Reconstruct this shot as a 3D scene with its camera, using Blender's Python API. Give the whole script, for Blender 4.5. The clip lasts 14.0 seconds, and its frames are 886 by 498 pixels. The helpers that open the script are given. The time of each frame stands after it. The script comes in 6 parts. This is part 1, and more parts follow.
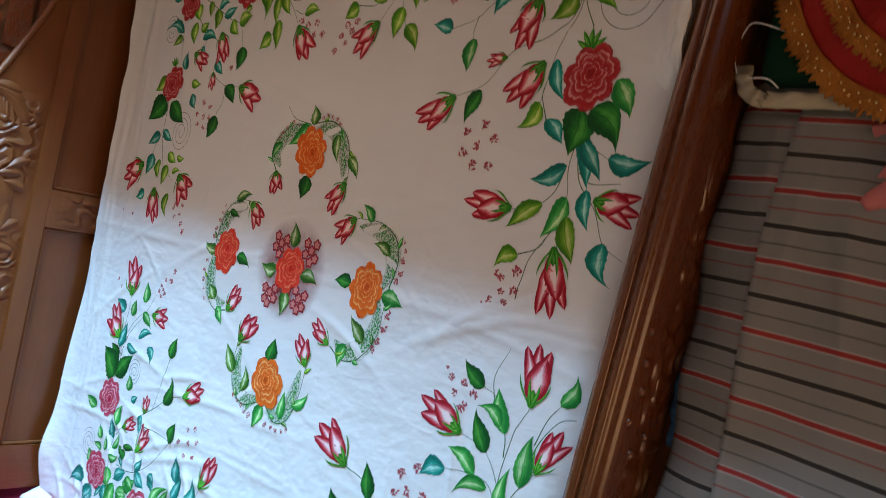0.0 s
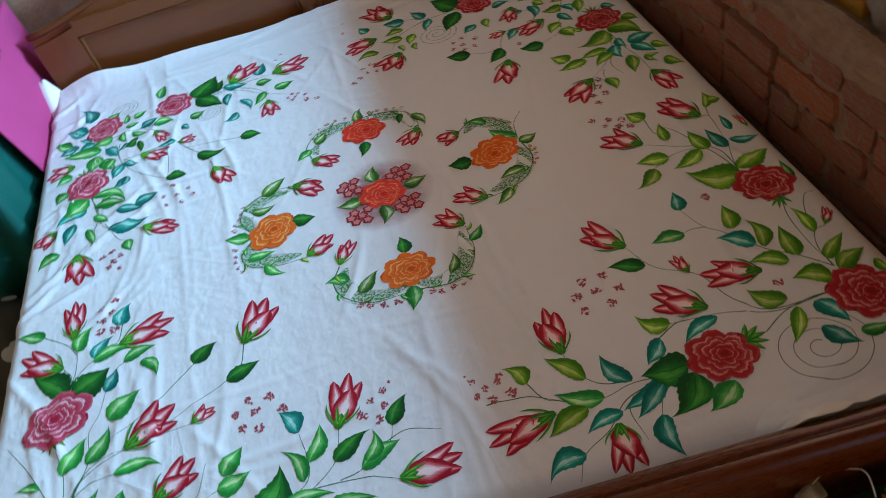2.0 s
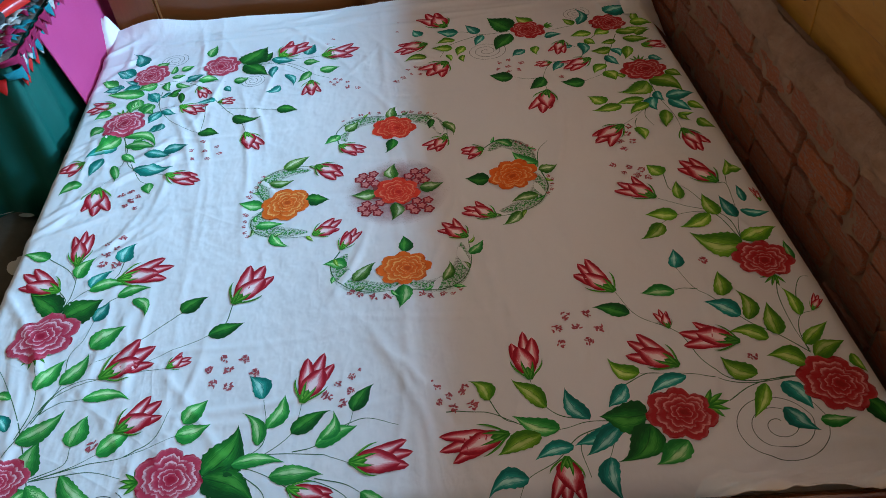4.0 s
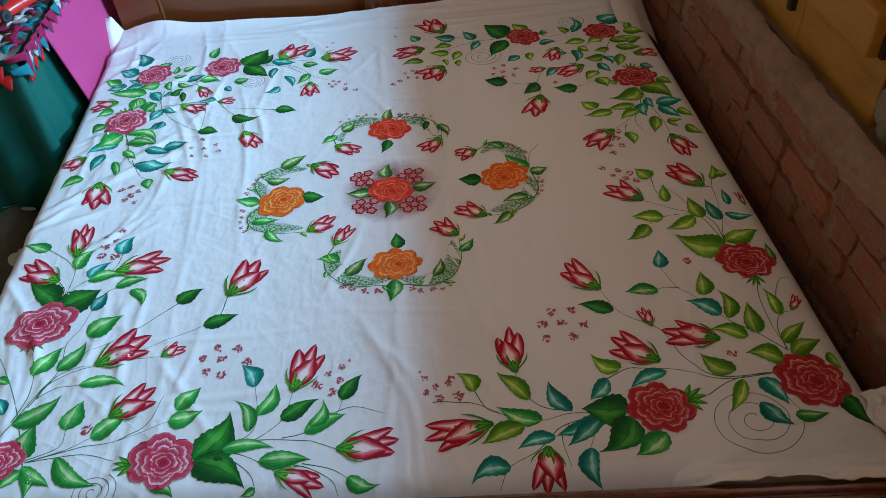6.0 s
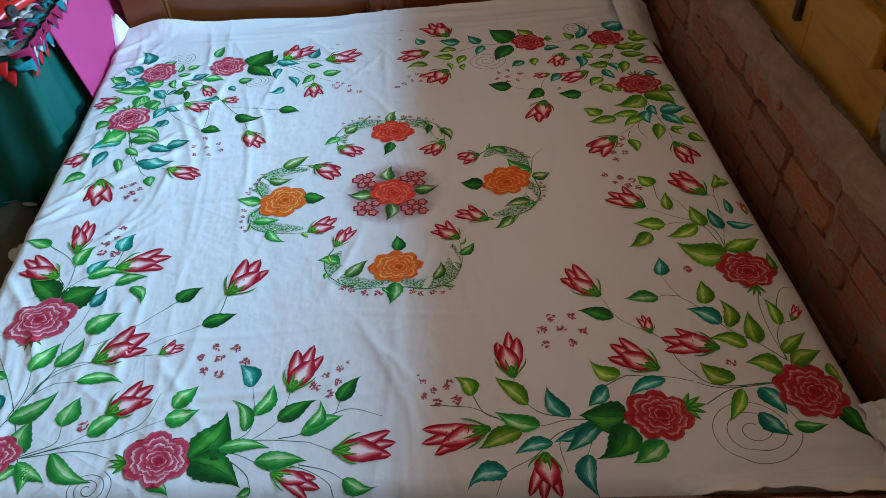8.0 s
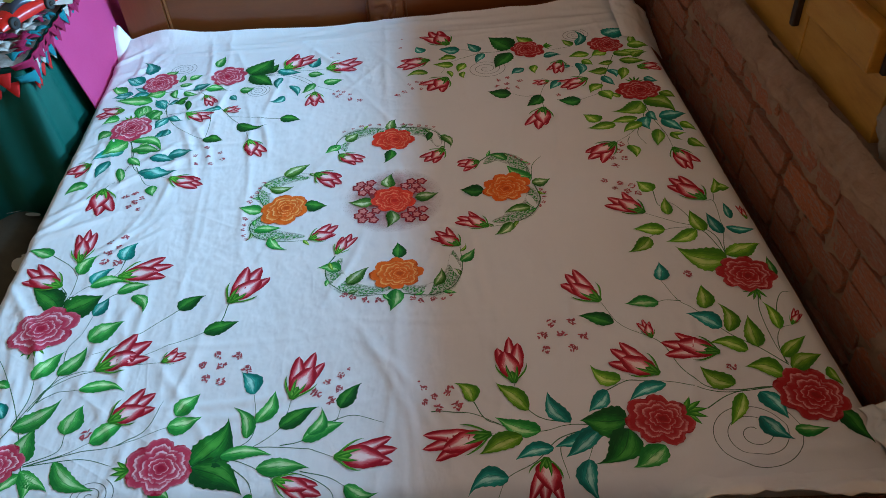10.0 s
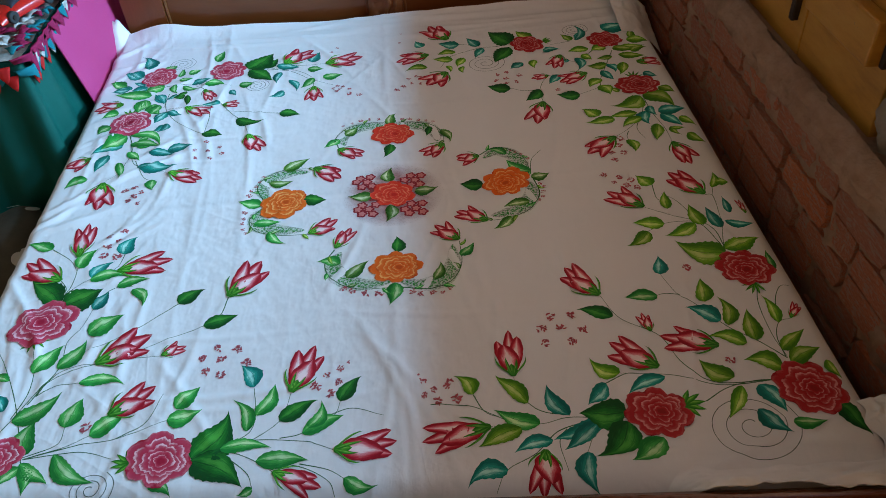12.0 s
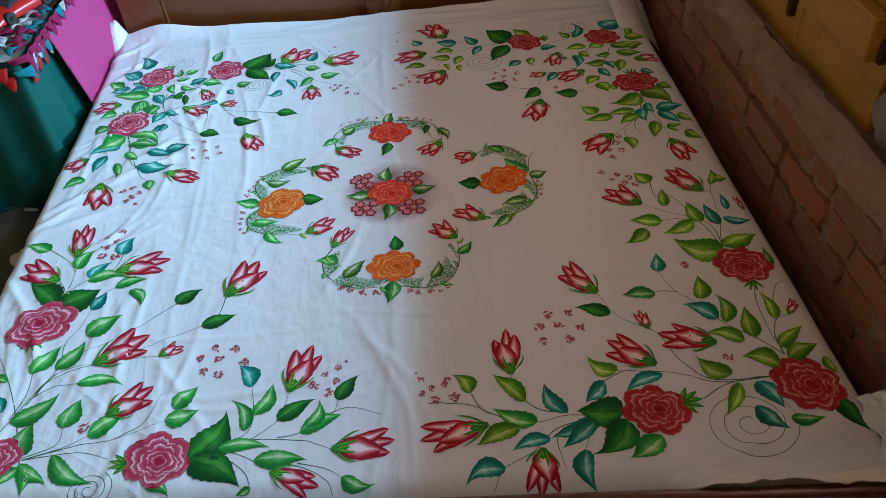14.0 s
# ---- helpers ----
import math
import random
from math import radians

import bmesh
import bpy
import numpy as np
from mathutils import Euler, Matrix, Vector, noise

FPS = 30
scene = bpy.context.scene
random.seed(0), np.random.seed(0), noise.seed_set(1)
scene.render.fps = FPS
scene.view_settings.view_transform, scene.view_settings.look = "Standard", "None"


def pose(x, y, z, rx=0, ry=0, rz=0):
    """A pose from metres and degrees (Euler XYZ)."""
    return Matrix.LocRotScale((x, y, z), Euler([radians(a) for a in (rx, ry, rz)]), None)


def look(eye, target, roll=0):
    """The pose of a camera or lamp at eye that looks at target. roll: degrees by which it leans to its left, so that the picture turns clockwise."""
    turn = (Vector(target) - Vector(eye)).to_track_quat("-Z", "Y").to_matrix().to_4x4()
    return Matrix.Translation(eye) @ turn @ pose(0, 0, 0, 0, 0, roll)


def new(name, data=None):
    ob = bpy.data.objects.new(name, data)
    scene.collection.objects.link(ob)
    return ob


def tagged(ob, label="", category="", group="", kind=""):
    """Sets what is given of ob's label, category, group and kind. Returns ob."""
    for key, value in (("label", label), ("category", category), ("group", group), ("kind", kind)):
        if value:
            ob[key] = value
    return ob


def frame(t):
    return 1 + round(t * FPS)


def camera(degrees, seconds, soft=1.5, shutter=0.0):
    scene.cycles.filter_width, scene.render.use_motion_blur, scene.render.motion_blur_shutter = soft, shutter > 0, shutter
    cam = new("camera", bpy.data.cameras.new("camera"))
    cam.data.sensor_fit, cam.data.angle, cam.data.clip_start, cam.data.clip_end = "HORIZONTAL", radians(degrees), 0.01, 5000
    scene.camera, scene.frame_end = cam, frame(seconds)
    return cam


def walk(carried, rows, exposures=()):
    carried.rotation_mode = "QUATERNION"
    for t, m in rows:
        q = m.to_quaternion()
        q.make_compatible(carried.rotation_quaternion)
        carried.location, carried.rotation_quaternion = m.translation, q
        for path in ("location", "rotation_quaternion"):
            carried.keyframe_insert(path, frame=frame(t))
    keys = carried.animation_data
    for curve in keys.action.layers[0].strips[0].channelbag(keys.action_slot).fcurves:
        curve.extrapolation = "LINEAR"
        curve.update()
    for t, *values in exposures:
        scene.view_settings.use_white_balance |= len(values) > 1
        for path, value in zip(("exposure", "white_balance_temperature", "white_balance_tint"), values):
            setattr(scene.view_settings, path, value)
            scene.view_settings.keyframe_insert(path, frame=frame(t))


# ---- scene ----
# ---- camera ----
cam = camera(59.0, 14.0, soft=0.7, shutter=0.4)
PATH = [
    (0, (0.112, -1.570, 1.749), (0.127, -0.248, 0.248), -78.13),
    (0.5, (0.078, -1.568, 1.774), (0.204, -0.238, 0.286), -65.08),
    (1, (0.052, -1.558, 1.759), (0.123, -0.183, 0.308), -46.84),
    (1.5, (0.023, -1.545, 1.748), (0.095, -0.162, 0.305), -26.98),
    (2, (0.014, -1.527, 1.758), (0.099, -0.098, 0.362), -16.93),
    (2.5, (0.045, -1.538, 1.758), (0.073, -0.122, 0.345), -8.58),
    (3, (0.057, -1.550, 1.758), (0.110, -0.140, 0.341), -6.23),
    (3.2, (0.052, -1.552, 1.767), (0.090, -0.131, 0.360), -6.66),
    (5.3, (0.075, -1.626, 1.779), (0.122, -0.153, 0.427), -5.36),
    (5.5, (0.074, -1.628, 1.780), (0.120, -0.159, 0.424), -5.42),
    (6, (0.077, -1.633, 1.783), (0.118, -0.156, 0.434), -5.00),
    (6.5, (0.075, -1.635, 1.783), (0.102, -0.147, 0.447), -4.34),
    (7, (0.076, -1.635, 1.779), (0.108, -0.144, 0.447), -4.10),
    (7.5, (0.079, -1.633, 1.778), (0.117, -0.146, 0.441), -4.10),
    (8, (0.077, -1.632, 1.780), (0.117, -0.148, 0.439), -3.90),
    (10.5, (0.085, -1.644, 1.781), (0.117, -0.142, 0.461), -4.59),
    (11, (0.085, -1.648, 1.779), (0.116, -0.144, 0.461), -4.46),
    (11.5, (0.079, -1.649, 1.777), (0.106, -0.147, 0.456), -4.34),
    (12, (0.082, -1.646, 1.777), (0.117, -0.153, 0.446), -4.44),
    (12.5, (0.089, -1.644, 1.777), (0.125, -0.153, 0.444), -4.65),
    (13, (0.095, -1.643, 1.777), (0.136, -0.146, 0.450), -4.78),
    (13.5, (0.094, -1.644, 1.777), (0.129, -0.150, 0.449), -4.88),
    (14, (0.092, -1.646, 1.777), (0.122, -0.156, 0.443), -4.90),
]

EXPOSURES = [(0.0, 0.28), (0.7, 0.24), (1.5, 0.08), (2.5, 0.0), (14.0, -0.02)]
walk(cam, [(t, look(eye, target, roll)) for t, eye, target, roll in PATH], EXPOSURES)

# ---- light: daylight over the sill of the window beside the bed, plus added warm fill ----
SUN_EL, SUN_AZ = 35.0, -20.0
world = bpy.data.worlds.new("sky")
scene.world = world
world.use_nodes = True
wn, wl = world.node_tree.nodes, world.node_tree.links
sky = wn.new("ShaderNodeTexSky")
sky.sky_type, sky.sun_disc = "NISHITA", False
sky.sun_elevation, sky.sun_rotation = radians(SUN_EL), radians(90 - SUN_AZ)
wl.new(sky.outputs[0], wn["Background"].inputs[0])
wn["Background"].inputs[1].default_value = 0.12
sun = new("sun", bpy.data.lights.new("sun", "SUN"))
sun.data.energy, sun.data.angle, sun.data.color = 0.85, radians(3.2), (0.27, 0.61, 1.0)
toward = Vector((math.cos(radians(SUN_EL)) * math.cos(radians(SUN_AZ)), math.cos(radians(SUN_EL)) * math.sin(radians(SUN_AZ)), math.sin(radians(SUN_EL))))
sun.matrix_world = look(toward * 8, (0, 0, 0))


def area_light(name, eye, target, sx, sy, watts, color):
    lamp = new(name, bpy.data.lights.new(name, "AREA"))
    lamp.data.shape, lamp.data.size, lamp.data.size_y = "RECTANGLE", sx, sy
    lamp.data.energy, lamp.data.color = watts, color
    lamp.matrix_world = look(eye, target)


# Added orange fill lamp in the window, for warm bounce on the shaded half.
area_light("window_daylight", (1.16, 0.0, 1.72), (-1.0, 0.0, 1.0), 2.1, 0.85, 6.8, (1.0, 0.52, 0.19))
area_light("low_sky_daylight", (1.60, 0.76, 1.55), (-0.6, 0.66, 0.75), 1.7, 0.20, 212, (0.29, 0.64, 1.0))
# Added orange fill lamp by the unseen south wall, no known source.
area_light("door_daylight", (-0.6, -3.45, 1.2), (-0.6, 0.0, 0.9), 1.0, 1.9, 11.0, (1.0, 0.48, 0.10))

# ---- materials ----


class Mat:
    """A node material with short ways to add nodes."""

    def __init__(self, name, rough=0.6, metal=0.0):
        self.m = bpy.data.materials.new(name)
        self.m.use_nodes = True
        self.n, self.l = self.m.node_tree.nodes, self.m.node_tree.links
        self.b = self.n["Principled BSDF"]
        self.b.inputs["Roughness"].default_value = rough
        self.b.inputs["Metallic"].default_value = metal
        self.tc = self.n.new("ShaderNodeTexCoord")

    def put(self, socket, value):
        if isinstance(value, bpy.types.NodeSocket):
            self.l.new(value, socket)
        else:
            socket.default_value = value

    def noise(self, scale, detail=4.0, vec=None, rough=0.55, stretch=None, dist=0.0):
        v = vec or self.tc.outputs["Object"]
        if stretch:
            mp = self.n.new("ShaderNodeMapping")
            mp.inputs["Scale"].default_value = stretch
            self.l.new(v, mp.inputs["Vector"])
            v = mp.outputs[0]
        t = self.n.new("ShaderNodeTexNoise")
        t.inputs["Scale"].default_value, t.inputs["Detail"].default_value = scale, detail
        t.inputs["Roughness"].default_value, t.inputs["Distortion"].default_value = rough, dist
        self.l.new(v, t.inputs["Vector"])
        return t.outputs["Fac"]

    def math(self, op, a, b=0.0, c=0.0):
        t = self.n.new("ShaderNodeMath")
        t.operation = op
        for s, v in zip(t.inputs, (a, b, c)):
            self.put(s, v)
        return t.outputs[0]

    def ramp(self, fac, *stops):
        t = self.n.new("ShaderNodeValToRGB")
        e = t.color_ramp.elements
        while len(e) < len(stops):
            e.new(0.5)
        for el, (p, c) in zip(e, stops):
            el.position, el.color = p, (*c, 1.0) if len(c) == 3 else c
        self.put(t.inputs[0], fac)
        return t.outputs[0]

    def mix(self, fac, a, b):
        t = self.n.new("ShaderNodeMix")
        t.data_type = "RGBA"
        self.put(t.inputs[0], fac)
        for s, v in ((t.inputs[6], a), (t.inputs[7], b)):
            self.put(s, (*v, 1.0) if isinstance(v, tuple) and len(v) == 3 else v)
        return t.outputs[2]

    def uv(self):
        t = self.n.new("ShaderNodeSeparateXYZ")
        self.l.new(self.tc.outputs["UV"], t.inputs[0])
        return t.outputs[0], t.outputs[1]

    def xyz(self):
        t = self.n.new("ShaderNodeSeparateXYZ")
        self.l.new(self.tc.outputs["Object"], t.inputs[0])
        return t.outputs[0], t.outputs[1], t.outputs[2]

    def color(self, c):
        self.put(self.b.inputs["Base Color"], (*c, 1.0) if isinstance(c, tuple) else c)
        return self

    def bump(self, height, dist=0.002, strength=0.6):
        t = self.n.new("ShaderNodeBump")
        t.inputs["Distance"].default_value, t.inputs["Strength"].default_value = dist, strength
        self.l.new(height, t.inputs["Height"])
        self.l.new(t.outputs[0], self.b.inputs["Normal"])
        return self

    def turned(self, angle):
        """Object coordinates turned about the vertical."""
        m = self.n.new("ShaderNodeMapping")
        m.inputs["Rotation"].default_value = (0, 0, angle)
        self.l.new(self.tc.outputs["Object"], m.inputs["Vector"])
        return m.outputs[0]

    def random(self):
        return self.n.new("ShaderNodeObjectInfo").outputs["Random"]


def cloth_bump(k, amount=1.0):
    """Weave, puckers and soft creases of thin cotton."""
    k.b.inputs["Specular IOR Level"].default_value = 0.18
    weave = k.noise(900, 2)
    pucker = k.noise(26, 4, stretch=(1.3, 0.8, 1.0), dist=0.15)
    crease = k.noise(6, 3, stretch=(1.4, 0.7, 1.0), dist=0.4)
    fold = k.noise(4.2, 2, stretch=(1.5, 0.75, 1.0), dist=0.5)
    sharp = k.math("POWER", k.math("SUBTRACT", 1.0, k.math("MULTIPLY", k.math("ABSOLUTE", k.math("SUBTRACT", fold, 0.5)), 4.0)), 7.0)
    sharp = k.math("MULTIPLY", k.math("MAXIMUM", sharp, 0.0), k.noise(2.5, 2))
    h = k.math("ADD", k.math("MULTIPLY", weave, 0.05), k.math("ADD", k.math("MULTIPLY", pucker, 0.30), k.math("MULTIPLY", crease, 0.7)))
    h = k.math("ADD", h, k.math("MULTIPLY", sharp, 0.10))
    for turn, scale, weight in ((0.62, 2.6, 0.10), (-0.95, 3.4, 0.07), (1.45, 2.0, 0.09)):
        line = k.noise(scale, 2, vec=k.turned(turn), stretch=(0.55, 3.6, 1.0), dist=0.25)
        ridge = k.math("POWER", k.math("MAXIMUM", k.math("SUBTRACT", 1.0, k.math("MULTIPLY", k.math("ABSOLUTE", k.math("SUBTRACT", line, 0.5)), 7.0)), 0.0), 2.0)
        patch = k.math("MAXIMUM", k.math("MULTIPLY_ADD", k.noise(2.2 + turn * 0.3, 2), 3.2, -1.25), 0.0)
        h = k.math("ADD", h, k.math("MULTIPLY", k.math("MULTIPLY", ridge, patch), weight))
    k.bump(h, 0.011 * amount, 0.75)


def plain_cloth(name, a, b, scale=40, rough=0.85, sheen=0.0):
    k = Mat(name, rough)
    k.color(k.mix(k.noise(scale, 5), a, b))
    k.bump(k.math("ADD", k.noise(700, 2), k.math("MULTIPLY", k.noise(18, 4), 3.0)), 0.003, 0.6)
    k.b.inputs["Sheen Weight"].default_value = sheen
    k.b.inputs["Specular IOR Level"].default_value = 0.2
    return k.m


cotton = Mat("white_cotton", 0.8)
cotton.color(cotton.mix(cotton.noise(3, 4), (0.80, 0.79, 0.78), (0.74, 0.73, 0.73)))
cloth_bump(cotton)
cotton = cotton.m


def leaf_paint(name, edge, body, light):
    """Brushed leaf: dark rim, paler belly on each side of a thin midrib."""
    k = Mat(name, 0.62)
    u, v = k.uv()
    across = k.math("ABSOLUTE", k.math("SUBTRACT", v, 0.5))
    brush = k.noise(12, 3, vec=k.tc.outputs["UV"], stretch=(0.5, 2.2, 1.0))
    tone = k.math("MULTIPLY", k.math("ABSOLUTE", k.math("SUBTRACT", v, 0.64)), 1.45)
    tone = k.math("ADD", tone, k.math("MULTIPLY", k.math("SUBTRACT", brush, 0.5), 0.75))
    tone = k.math("ADD", tone, k.math("MULTIPLY", k.math("ABSOLUTE", k.math("SUBTRACT", u, 0.48)), 0.75))
    c = k.ramp(tone, (0.10, light), (0.36, body), (0.72, edge))
    rib = k.math("LESS_THAN", across, k.math("MULTIPLY", k.math("SUBTRACT", 1.0, u), 0.028))
    c = k.mix(k.math("MULTIPLY", rib, 0.75), c, edge)
    shade = k.math("MULTIPLY_ADD", k.random(), 0.45, 0.85)
    hsv = k.n.new("ShaderNodeHueSaturation")
    k.put(hsv.inputs["Value"], shade)
    k.put(hsv.inputs["Color"], c)
    k.color(hsv.outputs[0])
    cloth_bump(k, 0.8)
    return k.m


# "green" also replaces "lime" where bluish light falls on the head corner.
LEAF = {
    "lime": leaf_paint("lime_leaf_paint", (0.050, 0.20, 0.008), (0.19, 0.42, 0.024), (0.54, 0.66, 0.20)),
    "green": leaf_paint("green_leaf_paint", (0.012, 0.19, 0.03), (0.065, 0.40, 0.07), (0.50, 0.72, 0.36)),
    "dark": leaf_paint("dark_leaf_paint", (0.004, 0.065, 0.012), (0.012, 0.16, 0.018), (0.06, 0.30, 0.04)),
    "teal": leaf_paint("teal_leaf_paint", (0.003, 0.14, 0.11), (0.016, 0.30, 0.23), (0.36, 0.68, 0.60)),
    "pale": leaf_paint("pale_leaf_paint", (0.02, 0.11, 0.01), (0.14, 0.30, 0.06), (0.62, 0.70, 0.46)),
    "calyx": leaf_paint("calyx_paint", (0.018, 0.16, 0.010), (0.05, 0.27, 0.018), (0.18, 0.44, 0.06)),
}


def rose_paint(name, deep, body, light):
    """Brushed rose: scalloped whorls of petals over one another, each with a ragged pale rim."""
    k = Mat(name, 0.62)
    u, v = k.uv()
    spin = k.math("MULTIPLY", k.random(), 6.28)
    brush = k.noise(7.5, 4, vec=k.tc.outputs["UV"], rough=0.65)
    fine = k.noise(34, 2, vec=k.tc.outputs["UV"])
    rough_edge = k.math("MULTIPLY", k.math("SUBTRACT", brush, 0.5), 0.27)
    c = None
    for i, (size, petals, shift) in enumerate(((1.04, 5, 0.0), (0.80, 4, 0.04), (0.59, 3, 0.08), (0.40, 3, 0.10), (0.22, 2, 0.11))):
        x = k.math("SUBTRACT", k.math("MULTIPLY_ADD", u, 2.0, -1.0), shift)
        y = k.math("SUBTRACT", k.math("MULTIPLY_ADD", v, 2.0, -1.0), shift * 0.6)
        r = k.math("SQRT", k.math("ADD", k.math("MULTIPLY", x, x), k.math("MULTIPLY", y, y)))
        a = k.math("ARCTAN2", y, x)
        wave = k.math("ABSOLUTE", k.math("COSINE", k.math("ADD", k.math("MULTIPLY", a, petals / 2), k.math("ADD", spin, 1.7 * i))))
        rim = k.math("MULTIPLY", k.math("MULTIPLY_ADD", k.math("POWER", wave, 0.8), 0.13, 0.90), size)
        t = k.math("DIVIDE", r, k.math("ADD", rim, rough_edge))
        tone = k.math("ADD", t, k.math("MULTIPLY", k.math("SUBTRACT", fine, 0.5), 0.14))
        lit = k.math("MULTIPLY", k.math("MAXIMUM", k.math("MINIMUM", k.math("MULTIPLY_ADD", k.math("MULTIPLY", k.math("POWER", wave, 0.5), brush), 2.6, -0.2), 1.0), 0.0), 1.0 if i else 0.25)
        pale = k.ramp(tone, (0.74, (0, 0, 0)), (0.88, (0.14, 0.14, 0.14)), (0.93, (0.9, 0.9, 0.9)), (0.975, (0.85, 0.85, 0.85)), (1.0, (0, 0, 0)))
        ground = k.ramp(tone, (0.45, deep), (0.72, body), (0.92, body), (1.0, deep))
        petal = k.mix(k.math("MULTIPLY", pale, lit), ground, light)
        c = petal if c is None else k.mix(k.math("LESS_THAN", t, 1.0), c, petal)
    k.color(c)
    cloth_bump(k, 0.8)
    return k.m


# "red" serves the shaded half; "rose" is its paler, pinker copy for the lit half.
ROSE = {
    "red": rose_paint("red_rose_paint", (0.28, 0.008, 0.012), (0.42, 0.014, 0.020), (0.74, 0.32, 0.30)),
    "rose": rose_paint("lit_red_rose_paint", (0.36, 0.010, 0.036), (0.50, 0.032, 0.072), (0.90, 0.58, 0.62)),
    "coral": rose_paint("coral_rose_paint", (0.58, 0.016, 0.010), (0.74, 0.038, 0.016), (0.88, 0.26, 0.14)),
    "orange": rose_paint("orange_rose_paint", (0.58, 0.070, 0.004), (0.78, 0.125, 0.008), (0.92, 0.48, 0.16)),
}


def petal_paint():
    k = Mat("bud_petal_paint", 0.62)
    u, v = k.uv()
    across = k.math("MULTIPLY", k.math("ABSOLUTE", k.math("SUBTRACT", v, 0.5)), 2.0)
    streak = k.noise(14, 3, vec=k.tc.outputs["UV"], stretch=(0.5, 3.0, 1.0))
    tone = k.math("ADD", k.math("ADD", across, k.math("MULTIPLY", k.math("SUBTRACT", streak, 0.5), 0.6)), k.math("MULTIPLY", k.math("ABSOLUTE", k.math("SUBTRACT", u, 0.42)), 1.05))
    k.color(k.ramp(tone, (0.30, (0.92, 0.72, 0.71)), (0.54, (0.74, 0.21, 0.24)), (0.82, (0.52, 0.020, 0.040)), (1.1, (0.34, 0.008, 0.020))))
    cloth_bump(k, 0.8)
    return k.m


def stain(name, tint, scale, hard):
    """Airbrushed colour that lets the cloth show through towards its rim."""
    k = Mat(name, 0.8)
    u, v = k.uv()
    k.color(tint)
    clear = k.n.new("ShaderNodeBsdfTransparent")
    m = k.n.new("ShaderNodeMixShader")
    grain = k.noise(scale, 3, rough=0.7)
    if hard:
        edge = k.math("SUBTRACT", 1.0, k.math("MULTIPLY", k.math("ABSOLUTE", k.math("SUBTRACT", v, 0.5)), 2.0))
        fac = k.math("MULTIPLY", k.math("POWER", edge, 0.35), k.math("MULTIPLY_ADD", k.math("GREATER_THAN", grain, 0.50), 0.62, 0.24))
    else:
        x, y = k.math("SUBTRACT", u, 0.5), k.math("SUBTRACT", v, 0.5)
        r = k.math("MULTIPLY", k.math("SQRT", k.math("ADD", k.math("MULTIPLY", x, x), k.math("MULTIPLY", y, y))), 2.0)
        fac = k.math("MULTIPLY", k.math("SMOOTH_MIN", k.math("SUBTRACT", 1.0, r), 0.6, 0.3), k.math("MULTIPLY_ADD", grain, 3.4, -0.55))
        fac = k.math("MAXIMUM", fac, 0.0)
    k.l.new(fac, m.inputs[0])
    k.l.new(clear.outputs[0], m.inputs[1])
    k.l.new(k.b.outputs[0], m.inputs[2])
    k.l.new(m.outputs[0], k.n["Material Output"].inputs[0])
    return k.m


petal_mat = petal_paint()
blush_mat = stain("blush_paint", (0.34, 0.030, 0.022), 14, False)
stipple_mat = stain("green_stipple_paint", (0.05, 0.30, 0.06), 190, True)


def flat_paint(name, a, b):
    k = Mat(name, 0.65)
    k.color(k.mix(k.noise(120, 3), a, b))
    cloth_bump(k, 0.8)
    return k.m


stem_mat = flat_paint("stem_paint", (0.03, 0.12, 0.05), (0.07, 0.16, 0.07))
line_mat = flat_paint("swirl_line_paint", (0.08, 0.11, 0.09), (0.14, 0.17, 0.14))
berry_mat = flat_paint("berry_paint", (0.24, 0.012, 0.02), (0.36, 0.03, 0.04))
pinkdot_mat = flat_paint("blossom_paint", (0.26, 0.02, 0.035), (0.58, 0.16, 0.18))


def wood(name, a, b, axis, rough=0.36, coat=0.3):
    k = Mat(name, rough)
    st = {"x": (1.5, 14, 14), "y": (14, 1.5, 14), "z": (14, 14, 1.5)}[axis]
    grain = k.noise(3.2, 6, stretch=st, dist=0.8)
    fine = k.noise(30, 3, stretch=st)
    blot = k.noise(2.2, 3)
    c = k.mix(grain, a, b)
    c = k.mix(k.math("MULTIPLY", fine, 0.35), c, tuple(v * 0.5 for v in a))
    c = k.mix(k.math("MULTIPLY", blot, 0.35), c, tuple(min(1, v * 1.5) for v in b))
    k.color(c)
    k.put(k.b.inputs["Roughness"], k.math("MULTIPLY_ADD", fine, 0.25, rough - 0.08))
    k.b.inputs["Coat Weight"].default_value, k.b.inputs["Coat Roughness"].default_value = coat, 0.15
    k.bump(k.math("ADD", grain, fine), 0.0008, 0.5)
    return k.m


teak_x = wood("polished_teak_along", (0.10, 0.025, 0.0045), (0.21, 0.058, 0.0095), "x")
teak_z = wood("polished_teak_upright", (0.10, 0.025, 0.0045), (0.21, 0.058, 0.0095), "z")
teak_carved = wood("polished_teak_carving", (0.10, 0.026, 0.005), (0.20, 0.058, 0.010), "x", 0.46, 0.06)
# Redder, glossier teak for the footboard, darkened for the shade on its outer face.
teak_foot = wood("shaded_polished_teak", (0.070, 0.014, 0.0028), (0.155, 0.038, 0.0065), "x", 0.24, 0.5)
teak_foot_carved = wood("shaded_polished_carving", (0.070, 0.014, 0.003), (0.155, 0.038, 0.0065), "x", 0.26, 0.5)
raw_wood = wood("raw_plank", (0.16, 0.10, 0.06), (0.26, 0.18, 0.11), "y", 0.7, 0.0)


